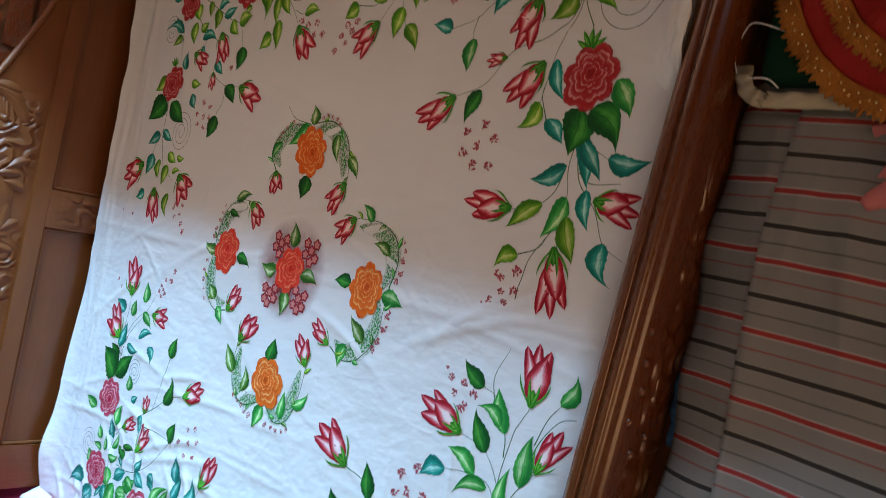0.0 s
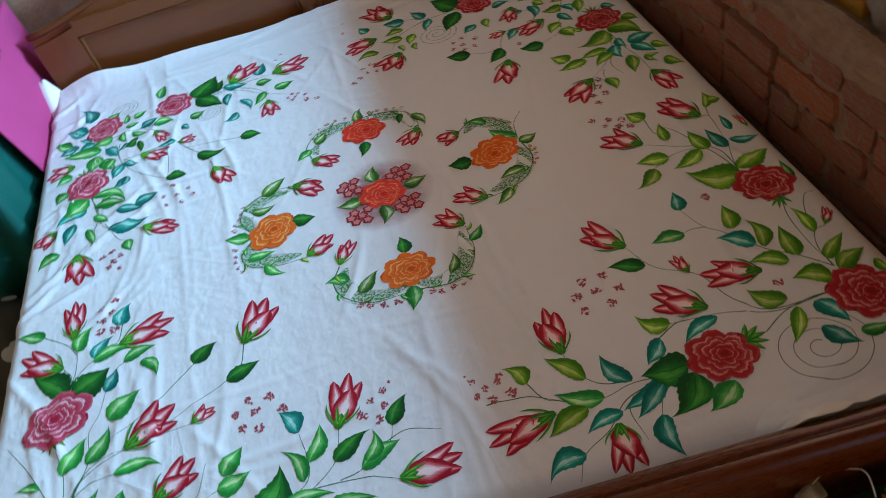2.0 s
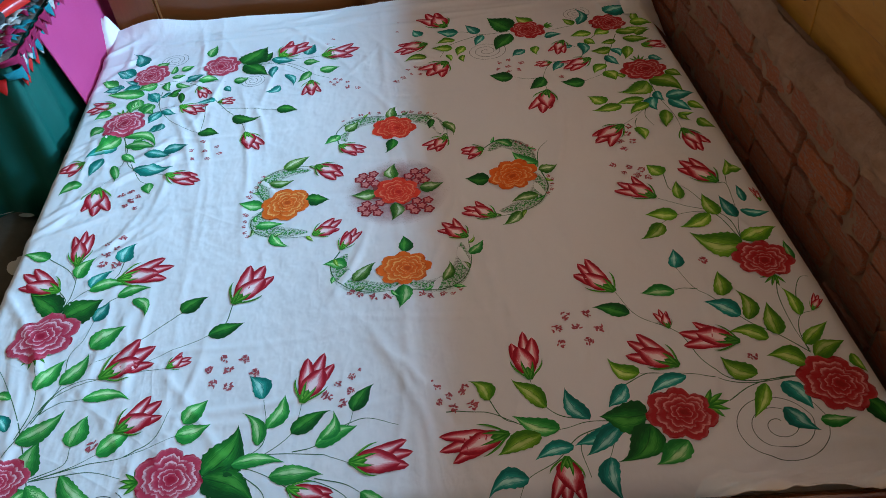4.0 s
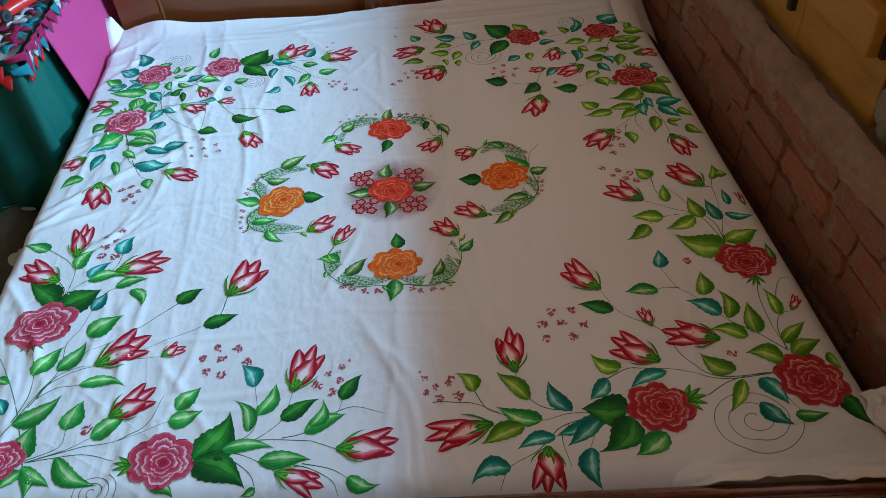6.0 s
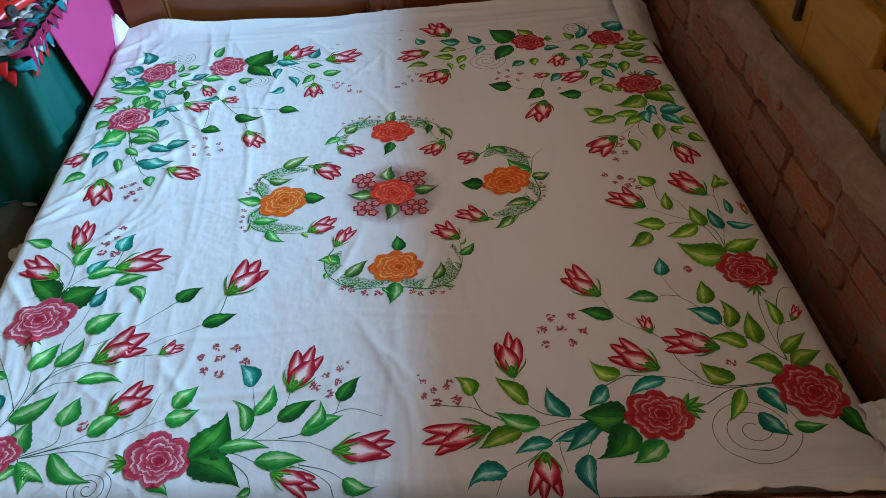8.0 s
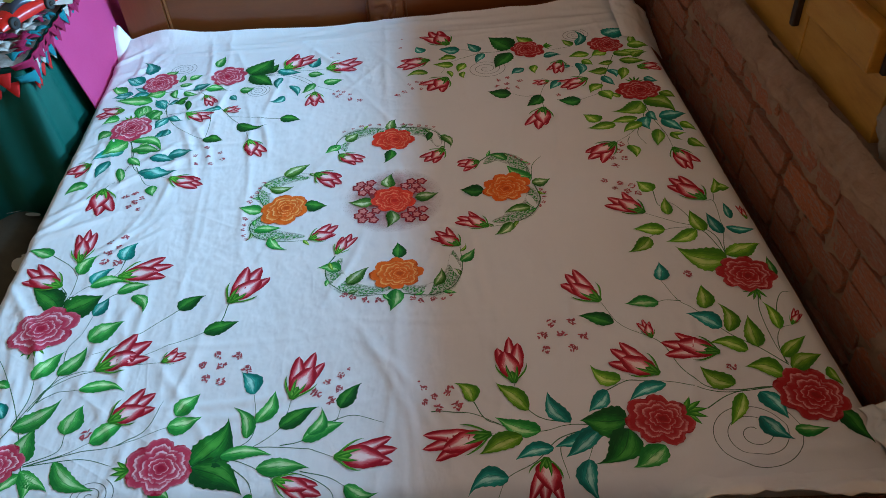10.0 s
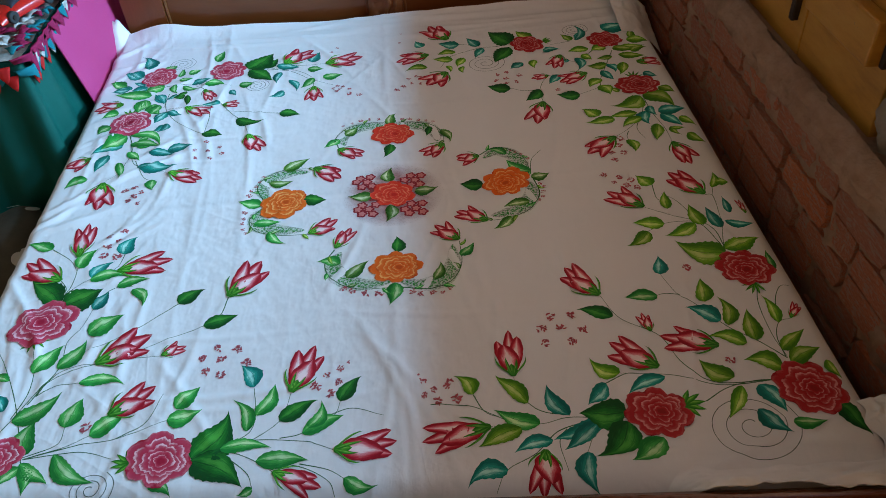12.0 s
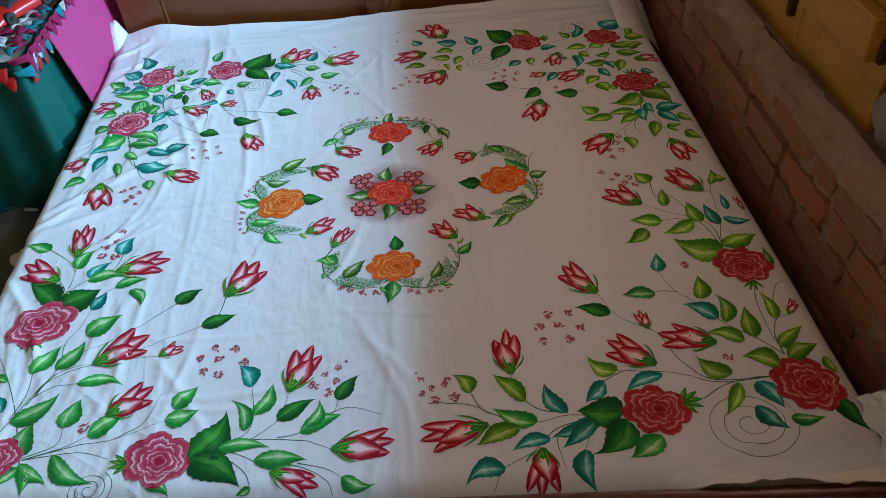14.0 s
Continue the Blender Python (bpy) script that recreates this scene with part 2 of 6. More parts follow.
def rough_stone(name, a, b, c, scale, bump=0.006):
    k = Mat(name, 0.92)
    big, small = k.noise(scale, 6, rough=0.65), k.noise(scale * 7, 5, rough=0.7)
    col = k.ramp(big, (0.30, a), (0.52, b), (0.72, c))
    k.color(k.mix(k.math("MULTIPLY", small, 0.45), col, tuple(v * 0.45 for v in b)))
    k.bump(k.math("ADD", big, k.math("MULTIPLY", small, 0.6)), bump, 0.9)
    return k


def brick_mat():
    k = rough_stone("red_brick", (0.41, 0.138, 0.075), (0.55, 0.195, 0.108), (0.56, 0.30, 0.205), 14)
    base = k.b.inputs["Base Color"].links[0].from_socket
    hsv = k.n.new("ShaderNodeHueSaturation")
    k.put(hsv.inputs["Value"], k.math("MULTIPLY_ADD", k.random(), 0.3, 0.80))
    k.put(hsv.inputs["Saturation"], k.math("MULTIPLY_ADD", k.random(), 0.15, 0.95))
    k.put(hsv.inputs["Color"], base)
    dust = k.math("GREATER_THAN", k.noise(9, 6, rough=0.75), 0.55)
    k.color(k.mix(k.math("MULTIPLY", dust, 0.55), hsv.outputs[0], (0.36, 0.28, 0.22)))
    return k.m


brick = brick_mat()
mortar = rough_stone("brown_mud_mortar", (0.31, 0.175, 0.11), (0.43, 0.255, 0.165), (0.50, 0.34, 0.245), 11, 0.012).m
grey_mud = rough_stone("grey_mud_mortar", (0.24, 0.19, 0.15), (0.33, 0.27, 0.215), (0.40, 0.34, 0.28), 13, 0.014).m
# Unseen walls and ceiling: warm colours chosen so their bounce warms the room.
plaster = rough_stone("warm_bounce_wall", (0.58, 0.38, 0.24), (0.66, 0.45, 0.29), (0.50, 0.32, 0.19), 2.5, 0.004).m
ceiling_mat = rough_stone("warm_bounce_ceiling", (0.32, 0.20, 0.12), (0.38, 0.25, 0.15), (0.26, 0.16, 0.10), 3.0, 0.004).m
earth = rough_stone("trodden_earth_floor", (0.17, 0.12, 0.085), (0.23, 0.165, 0.12), (0.13, 0.09, 0.065), 5.0, 0.006).m


def yellow_paint():
    k = Mat("old_yellow_paint", 0.5)
    wear = k.noise(7, 6, stretch=(1, 0.5, 2.2), rough=0.7)
    c = k.ramp(wear, (0.30, (0.30, 0.125, 0.012)), (0.50, (0.44, 0.20, 0.020)), (0.68, (0.50, 0.25, 0.035)))
    k.color(k.mix(k.math("MULTIPLY", k.math("GREATER_THAN", k.noise(24, 5, rough=0.8), 0.66), 0.7), c, (0.26, 0.15, 0.06)))
    k.bump(wear, 0.0015, 0.5)
    return k.m


yellow = yellow_paint()
iron = Mat("dark_iron", 0.5, 0.8)
iron.color(iron.mix(iron.noise(60, 4), (0.03, 0.025, 0.022), (0.08, 0.055, 0.045)))
iron = iron.m
teal_cloth = plain_cloth("teal_satin", (0.001, 0.072, 0.054), (0.002, 0.105, 0.080), 9, 0.55, 0.0)
magenta_cloth = plain_cloth("magenta_cotton", (0.46, 0.042, 0.15), (0.53, 0.058, 0.19), 6)
maroon_cloth = plain_cloth("maroon_patch", (0.24, 0.008, 0.05), (0.32, 0.018, 0.075))
purple_cloth = plain_cloth("purple_patch", (0.15, 0.03, 0.20), (0.26, 0.08, 0.30))
scarlet_cloth = plain_cloth("scarlet_patch", (0.50, 0.012, 0.015), (0.60, 0.03, 0.025))
cyan_cloth = plain_cloth("cyan_patch", (0.004, 0.14, 0.17), (0.012, 0.20, 0.23))
grey_patch = plain_cloth("printed_white_patch", (0.75, 0.72, 0.68), (0.16, 0.16, 0.13), 95)
green_velvet = plain_cloth("bottle_green_velvet", (0.003, 0.026, 0.012), (0.007, 0.045, 0.020), 12, 0.9, 0.0)
cream_cloth = plain_cloth("cream_frill", (0.50, 0.42, 0.28), (0.62, 0.54, 0.38), 20)
red_silk = plain_cloth("red_silk", (0.30, 0.010, 0.008), (0.40, 0.02, 0.014), 30, 0.6, 0.0)
pink_towel = plain_cloth("pink_towel", (0.60, 0.17, 0.17), (0.68, 0.24, 0.22))
blue_denim = plain_cloth("blue_denim", (0.05, 0.12, 0.24), (0.08, 0.18, 0.32))
olive_cloth = plain_cloth("olive_bag", (0.07, 0.065, 0.05), (0.11, 0.10, 0.075))
white_disc = plain_cloth("white_spot", (0.55, 0.55, 0.50), (0.62, 0.62, 0.57))


def gold_mat():
    k = Mat("gold_tinsel", 0.32, 0.75)
    k.color(k.mix(k.noise(300, 3), (0.28, 0.075, 0.010), (0.62, 0.25, 0.04)))
    k.bump(k.noise(420, 3), 0.003, 1.0)
    return k.m


gold = gold_mat()
bright_gold = Mat("bright_gold_sequin", 0.16, 1.0)
bright_gold.color(bright_gold.mix(bright_gold.noise(80, 2), (0.85, 0.52, 0.16), (0.95, 0.70, 0.30)))
bright_gold = bright_gold.m


def striped():
    """Grey handloom with red and black stripes, each edged in white, and hairlines between."""
    k = Mat("grey_striped_handloom", 0.88)
    u, v = k.uv()
    p = k.math("FRACT", k.math("DIVIDE", k.math("ADD", k.math("MULTIPLY", u, 1.16), k.math("ADD", k.math("MULTIPLY_ADD", v, -0.05, 1.43), k.math("MULTIPLY", k.noise(2.6, 2), 0.022))), 0.118))
    c = k.mix(k.noise(14, 5), (0.225, 0.208, 0.185), (0.285, 0.265, 0.24))
    for at, width, tint in ((0.20, 0.054, (0.46, 0.41, 0.37)), (0.20, 0.036, (0.34, 0.030, 0.026)), (0.70, 0.046, (0.38, 0.35, 0.30)), (0.70, 0.036, (0.03, 0.024, 0.02)),
                            (0.45, 0.011, (0.10, 0.09, 0.08)), (0.95, 0.011, (0.28, 0.06, 0.05))):
        on = k.math("LESS_THAN", k.math("ABSOLUTE", k.math("SUBTRACT", p, at)), width)
        c = k.mix(on, c, tint)
    k.color(c)
    k.bump(k.math("ADD", k.noise(800, 2), k.math("MULTIPLY", k.noise(10, 4, stretch=(0.6, 1.6, 1)), 4.0)), 0.004, 0.6)
    return k.m


stripes = striped()
car_red = Mat("red_toy_plastic", 0.25)
car_red.color(car_red.mix(car_red.noise(20, 2), (0.60, 0.02, 0.012), (0.48, 0.012, 0.01)))
car_red = car_red.m
car_trim = Mat("green_blue_sticker", 0.35)
car_trim.color(car_trim.ramp(car_trim.noise(14, 2), (0.40, (0.14, 0.30, 0.02)), (0.52, (0.30, 0.16, 0.05)), (0.60, (0.02, 0.08, 0.36))))
car_trim = car_trim.m
black_rubber = Mat("black_rubber", 0.6)
black_rubber.color(black_rubber.mix(black_rubber.noise(50, 3), (0.012, 0.012, 0.012), (0.03, 0.03, 0.03)))
black_rubber = black_rubber.m
smoke_glass = Mat("smoked_toy_window", 0.12)
smoke_glass.color(smoke_glass.mix(smoke_glass.noise(8, 2), (0.02, 0.02, 0.03), (0.05, 0.05, 0.06)))
smoke_glass = smoke_glass.m
paper = plain_cloth("white_paper", (0.78, 0.76, 0.72), (0.84, 0.82, 0.78), 8)

# ---- building helpers ----


def obj(name, bm, mats, smooth=True):
    me = bpy.data.meshes.new(name)
    bm.to_mesh(me)
    bm.free()
    for m in mats if isinstance(mats, (list, tuple)) else [mats]:
        me.materials.append(m)
    if smooth:
        me.shade_smooth()
    return new(name, me)


def part(name, bm, material, parent, label="", smooth=False):
    ob = obj(name, bm, material, smooth)
    ob.parent = parent
    return tagged(ob, label) if label else ob


def empty(name, label, category, group="", kind=""):
    return tagged(new(name), label, category, group, kind)


def box(x0, x1, y0, y1, z0, z1, bevel=0.0, seg=2):
    bm = bmesh.new()
    bmesh.ops.create_cube(bm, size=1.0)
    for v in bm.verts:
        v.co = Vector(((x0 + x1) / 2 + v.co.x * (x1 - x0), (y0 + y1) / 2 + v.co.y * (y1 - y0), (z0 + z1) / 2 + v.co.z * (z1 - z0)))
    if bevel:
        bmesh.ops.bevel(bm, geom=bm.edges[:], offset=bevel, segments=seg, affect="EDGES", profile=0.5)
    return bm


def grid(nu, nv, f, uv=True):
    """A sheet of nu x nv quads through f(u, v), with u and v from 0 to 1."""
    bm = bmesh.new()
    lay = bm.loops.layers.uv.new("uv")
    vs = [[bm.verts.new(f(i / nu, j / nv)) for j in range(nv + 1)] for i in range(nu + 1)]
    for i in range(nu):
        for j in range(nv):
            fc = bm.faces.new((vs[i][j], vs[i + 1][j], vs[i + 1][j + 1], vs[i][j + 1]))
            for lp, (a, b) in zip(fc.loops, ((i, j), (i + 1, j), (i + 1, j + 1), (i, j + 1))):
                lp[lay].uv = (a / nu, b / nv)
    return bm


def thick(ob, t, offset=-1.0):
    m = ob.modifiers.new("thickness", "SOLIDIFY")
    m.thickness, m.offset = t, offset
    return ob


def tube(points, r, sides=8):
    """A bent round bar through points."""
    bm = bmesh.new()
    rings = []
    pts = [Vector(p) for p in points]
    for i, p in enumerate(pts):
        d = (pts[min(i + 1, len(pts) - 1)] - pts[max(i - 1, 0)]).normalized()
        a = d.orthogonal().normalized()
        b = d.cross(a)
        rr = r(i / (len(pts) - 1)) if callable(r) else r
        rings.append([bm.verts.new(p + (a * math.cos(2 * math.pi * s / sides) + b * math.sin(2 * math.pi * s / sides)) * rr) for s in range(sides)])
    for i in range(len(rings) - 1):
        for s in range(sides):
            bm.faces.new((rings[i][s], rings[i][(s + 1) % sides], rings[i + 1][(s + 1) % sides], rings[i + 1][s]))
    bm.faces.new(rings[0][::-1]), bm.faces.new(rings[-1])
    bmesh.ops.recalc_face_normals(bm, faces=bm.faces[:])
    return bm


def merge(*bms):
    out = bmesh.new()
    for b in bms:
        me = bpy.data.meshes.new("tmp")
        b.to_mesh(me)
        b.free()
        out.from_mesh(me)
        bpy.data.meshes.remove(me)
    return out


def bez(points, n=16):
    """A smooth line (Catmull-Rom) through points."""
    ps = [Vector((*p, 0.0)[:3]) for p in points]
    ps = [2 * ps[0] - ps[1], *ps, 2 * ps[-1] - ps[-2]]
    out = []
    for i in range(1, len(ps) - 2):
        for k in range(n):
            t = k / n
            a, b, c, d = ps[i - 1 : i + 3]
            out.append(0.5 * (2 * b + (c - a) * t + (2 * a - 5 * b + 4 * c - d) * t * t + (3 * b - a - 3 * c + d) * t ** 3))
    return [*out, ps[-2]]


# ---- the room ----
WX, SILL = 0.98, 1.255          # face of the brick wall, top of the shutter
floor = tagged(obj("floor", box(-2.6, 1.3, -3.6, 1.6, -0.1, 0.0), earth, False), "dark trodden earth floor", "floor", kind="structure")
ceiling = tagged(obj("ceiling", box(-2.6, 1.3, -3.6, 1.6, 3.1, 3.2), ceiling_mat, False), "plain unseen ceiling coloured warm for bounce light", "ceiling", kind="structure")
tagged(obj("wall_west", box(-2.6, -2.45, -3.6, 1.6, 0.0, 3.1), plaster, False), "plain unseen wall coloured warm for bounce light", "wall", kind="structure")
# Unseen wall; its opening is added behind the south fill lamp.
back = empty("wall_south", "plain unseen wall coloured warm for bounce light, with an added opening", "wall", kind="structure")
for x0, x1, z0, z1 in ((-2.45, -1.1, 0, 3.1), (-0.1, 1.3, 0, 3.1), (-1.1, -0.1, 2.1, 3.1)):
    part("wall_piece", box(x0, x1, -3.6, -3.46, z0, z1), plaster, back)
wall_head = tagged(obj("wall_north", box(-2.45, 1.3, 1.36, 1.6, 0.0, 3.1), mortar, False), "rough brick wall in mud mortar", "wall", kind="structure")
wall_right = empty("wall_east", "rough red brick wall with a mortar ledge below a window", "wall", kind="structure")
part("mortar_bed", box(WX + 0.05, 1.3, -1.6, 1.36, 0.0, 0.78), mortar, wall_right)
part("wall_piece", box(1.06, 1.3, -3.46, -0.43, 0.80, 1.20), mortar, wall_right)
part("wall_piece", box(1.0, 1.3, -3.46, -1.6, 0.0, 0.80), mortar, wall_right)
part("wall_piece", box(1.10, 1.3, -0.43, 1.36, 0.78, 1.20), mortar, wall_right)
part("wall_piece", box(1.0, 1.3, -3.46, 1.36, 2.95, 3.1), mortar, wall_right)
part("wall_piece", box(1.0, 1.3, 1.1, 1.36, 1.20, 2.95), mortar, wall_right)
part("wall_piece", box(1.0, 1.3, -3.46, -2.3, 1.20, 2.95), mortar, wall_right)


def sill_top(y):
    """Height of the unseen sill, set to place the sheet's shadow edge, rising towards the near end."""
    return 1.270 - 0.030 * max(-1.0, min(1.4, y + 0.1)) + 0.05 * max(0.0, min(1.0, (-0.95 - y) / 0.4))


def window_sill():
    """A solid unseen bank with an uneven top, which blocks light from the wall side."""
    section = [(1.082, 1.2, 0), (1.084, 1.0, 1), (1.19, 1.004, 1), (1.298, 1.0, 1), (1.298, 1.2, 0)]

    def f(u, v):
        y = -2.3 + 3.4 * u
        x, k, top = section[round(v * 4)]
        return x, y, (sill_top(y) + 0.004 * noise.noise((y * 8, x * 9, 3))) if top else 1.198

    return grid(90, 4, f)


def jamb(u, v):
    """Lumpy mud filling beside the near end of the shutter."""
    y, z = -1.6 + 1.31 * u, 0.76 + 0.44 * v
    n = 0.016 * noise.noise((y * 9, z * 11, 4)) + 0.013 * noise.noise((y * 27, z * 25, 6)) + 0.007 * noise.noise((y * 70, z * 70, 2))
    return 1.040 - 1.3 * n + 0.05 * max(0.0, (y + 0.32) / 0.03), y, z


part("jamb", grid(200, 70, jamb), grey_mud, wall_right, "lumpy grey mud filling beside the shutter", True)
part("sill", window_sill(), mortar, wall_right, "unseen window sill shaped to set the shadow edge")


def ledge(u, v):
    y = -1.6 + 2.96 * u
    n = noise.noise((y * 9, v * 3, 2)) * 0.014 + noise.noise((y * 31, v * 7, 5)) * 0.010 + noise.noise((y * 70, v * 15, 5)) * 0.006
    x = WX - 0.004 + 0.055 * max(0, v - 0.35) ** 1.4 + n
    return min(x, 1.044) + max(0.0, v - 0.85) * 0.06, y, 0.715 + 0.080 * v + noise.noise((y * 5, v, 9)) * 0.010


def joint_face(u, v):
    y, z = -1.6 + 2.96 * u, 0.30 + 0.45 * v
    n = 0.009 * noise.noise((y * 7, z * 9, 3)) + 0.011 * noise.noise((y * 23, z * 27, 8)) + 0.006 * noise.noise((y * 60, z * 60, 1))
    return WX + 0.012 - 1.25 * n, y, z


part("mortar_face", grid(300, 60, joint_face), mortar, wall_right, "mud mortar smeared over the joints", True)
part("ledge", grid(220, 16, ledge), mortar, wall_right, "smeared grey mud-mortar ledge", True)

# ---- yellow shutter ----
shutter = empty("window_shutter", "closed yellow-painted wooden shutter above the brick ledge", "shutter")
for k, (y0, y1) in enumerate(((-0.295, 0.075), (0.08, 0.56), (0.565, 1.05))):
    part("board", box(1.045, 1.075, y0, y1, 0.76, SILL - 0.005, 0.003), yellow, shutter)
part("batten", box(1.008, 1.045, -0.262, 0.035, 0.93, 1.03, 0.006), yellow, shutter)
part("batten", box(1.008, 1.045, 0.13, 1.02, 0.93, 1.03, 0.006), yellow, shutter)
part("hasp", merge(box(1.028, 1.047, 0.113, 0.134, 0.855, 0.93, 0.003), box(1.020, 1.05, 0.108, 0.139, 0.925, 0.96, 0.004)), iron, shutter, "dark iron hasp")
part("end_slot", box(1.032, 1.048, -0.282, -0.267, 0.935, 0.985, 0.002), iron, shutter, "dark iron strap end")

# ---- bed ----
SZ = 0.52                        # top of the sheet
bed = empty("bed", "polished teak double bed with a carved headboard and moulded footboard", "bed")
HY = 1.09


def head_top(x):
    c = abs(x) / 0.95
    return 0.70 + 0.30 * (0.5 + 0.5 * math.cos(math.pi * min(1, c))) ** 0.75 + 0.02 * math.cos(6 * c)


def panel(name, x0, x1, zlow, ztop, y0, y1, mat, n=24):
    """An upright board whose top follows ztop(x)."""
    bm = bmesh.new()
    ring = [(x0 + (x1 - x0) * i / n, None) for i in range(n + 1)]
    lo = [[bm.verts.new((x, y, zlow)) for x, _ in ring] for y in (y0, y1)]
    hi = [[bm.verts.new((x, y, ztop(x))) for x, _ in ring] for y in (y0, y1)]
    for i in range(n):
        bm.faces.new((lo[0][i], lo[0][i + 1], hi[0][i + 1], hi[0][i]))
        bm.faces.new((lo[1][i + 1], lo[1][i], hi[1][i], hi[1][i + 1]))
        bm.faces.new((hi[0][i], hi[0][i + 1], hi[1][i + 1], hi[1][i]))
        bm.faces.new((lo[0][i + 1], lo[0][i], lo[1][i], lo[1][i + 1]))
    for i in (0, n):
        bm.faces.new((lo[0][i], hi[0][i], hi[1][i], lo[1][i]))
    bmesh.ops.recalc_face_normals(bm, faces=bm.faces[:])
    return part(name, bm, mat, bed)


panel("headboard", -0.93, 0.965, 0.12, head_top, HY + 0.018, HY + 0.05, teak_x, 48)
for x0, x1 in ((-0.93, -0.785), (-0.055, 0.07), (0.83, 0.965)):
    panel("stile", x0, x1, 0.12, (lambda x: 0.682) if x0 > -0.5 and x1 < 0.5 else (lambda x: head_top(x) - 0.03), HY, HY + 0.018, teak_z, 4)
panel("cross_rail", -0.785, 0.83, 0.682, lambda x: 0.735, HY + 0.002, HY + 0.018, teak_x, 8)
for x0, x1 in ((-0.785, -0.055), (0.07, 0.83)):
    part("panel_bead", merge(tube([(x0 + 0.008, HY + 0.012, 0.674), (x1 - 0.008, HY + 0.012, 0.674)], 0.006),
                             tube([(x0 + 0.006, HY + 0.012, 0.3), (x0 + 0.006, HY + 0.012, 0.674)], 0.006),
                             tube([(x1 - 0.006, HY + 0.012, 0.3), (x1 - 0.006, HY + 0.012, 0.674)], 0.006)), teak_carved, bed)
part("top_moulding", tube([(x / 40 * 1.9 - 0.935, HY + 0.02, head_top(x / 40 * 1.9 - 0.935)) for x in range(41)], 0.011, 10), teak_carved, bed, smooth=True)


def scroll(cx, cz, size, sgn, y, turn=0.0):
    """A carved acanthus curl in relief."""
    pts = []
    for i in range(34):
        a = i / 33
        r = size * (1 - a) ** 1.1
        th = turn + a * 5.4
        pts.append((cx + sgn * r * math.cos(th), y, cz + r * math.sin(th)))
    return tube(pts, lambda t: 0.002 + 0.0045 * math.sin(math.pi * min(1, t * 0.9 + 0.08)), 8)


def blade(cx, cz, ang, length, y, width=0.02):
    """A carved leaf blade in relief, ridged along its middle."""
    d, n = Vector((math.cos(ang), 0, math.sin(ang))), Vector((-math.sin(ang), 0, math.cos(ang)))

    def f(u, v):
        w = width * math.sin(math.pi * (0.05 + 0.95 * u) ** 0.8) * (v - 0.5) * 2
        p = Vector((cx, y, cz)) + d * (length * u) + n * (w + 0.25 * length * u * u)
        p.y -= 0.008 * (1 - abs(v - 0.5) * 2) * math.sin(math.pi * u) ** 0.5
        return p

    return grid(12, 6, f)


for sgn in (-1, 1):
    for piece in (scroll(0.30 * sgn, 0.80, 0.075, sgn, HY + 0.016, 1.2), scroll(0.16 * sgn, 0.83, 0.055, -sgn, HY + 0.016, 0.4),
                          *[blade(0.26 * sgn + 0.03 * sgn * i, 0.79 + 0.012 * i, (0.5 if sgn > 0 else 2.6) + 0.25 * i * sgn, 0.10, HY + 0.012) for i in range(4)],
                          *[blade(0.05 * sgn + 0.05 * sgn * i, 0.76 + 0.02 * (i % 2), (1.1 + 0.4 * i) if sgn > 0 else (2.0 - 0.4 * i), 0.08, HY + 0.012, 0.016) for i in range(3)]):
        part("carving", piece, teak_carved, bed, "carved acanthus leaf", True)
for i in range(7):
    part("carving", blade(0.0, 0.80, math.pi / 2 + (i - 3) * 0.42, 0.11, HY + 0.012, 0.022), teak_carved, bed, "carved leaf of a fan", True)

def carved_panel(x0, x1, z0, z1, y, depth, scale, seed, mat, label):
    """A board of trailing scrollwork in low relief, fading out towards its rim."""

    def f(u, v):
        x, z = x0 + (x1 - x0) * u, z0 + (z1 - z0) * v
        p = Vector((x * scale, z * scale, seed))
        w = noise.noise(p) + 0.35 * noise.noise(p * 2.1)
        curl = 0.5 + 0.5 * math.sin(w * 15.0 + 2.0 * noise.noise(p * 0.6))
        vein = 0.5 + 0.5 * math.sin(w * 45.0)
        fade = min(1.0, 5 * u, 5 * (1 - u)) * min(1.0, 5 * v, 5 * (1 - v))
        return x, y - depth * fade * (curl ** 0.7 + 0.18 * vein), z

    return part("carving", grid(150, 70, f), mat, bed, label, True)


for sgn in (-1, 1):
    carved_panel(0.04 * sgn, 0.36 * sgn, 0.735, 0.885, HY + 0.018, 0.008, 12.0, 3.0 + sgn, teak_carved, "carved trailing scrollwork")
carved_panel(-0.05, 0.065, 0.30, 0.67, HY + 0.0, 0.008, 12.0, 8.0, teak_carved, "carved trailing scrollwork")

# footboard: moulded cap and carved outer face
FY = -0.905


def foot_cap(u, v):
    x = -0.97 + 1.94 * u
    prof = [(0.0, 0.0), (0.004, 0.030), (0.016, 0.040), (0.026, 0.038), (0.030, 0.030), (0.036, 0.036), (0.044, 0.036), (0.050, 0.024), (0.060, 0.020), (0.066, 0.012), (0.070, -0.03)]
    s = v * (len(prof) - 1)
    i = min(int(s), len(prof) - 2)
    a, b = prof[i], prof[i + 1]
    t = s - i
    return x, FY - (a[0] + (b[0] - a[0]) * t), SZ - 0.008 + a[1] + (b[1] - a[1]) * t


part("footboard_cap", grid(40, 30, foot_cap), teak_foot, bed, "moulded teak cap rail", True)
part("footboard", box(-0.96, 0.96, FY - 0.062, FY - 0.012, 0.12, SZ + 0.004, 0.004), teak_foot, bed)


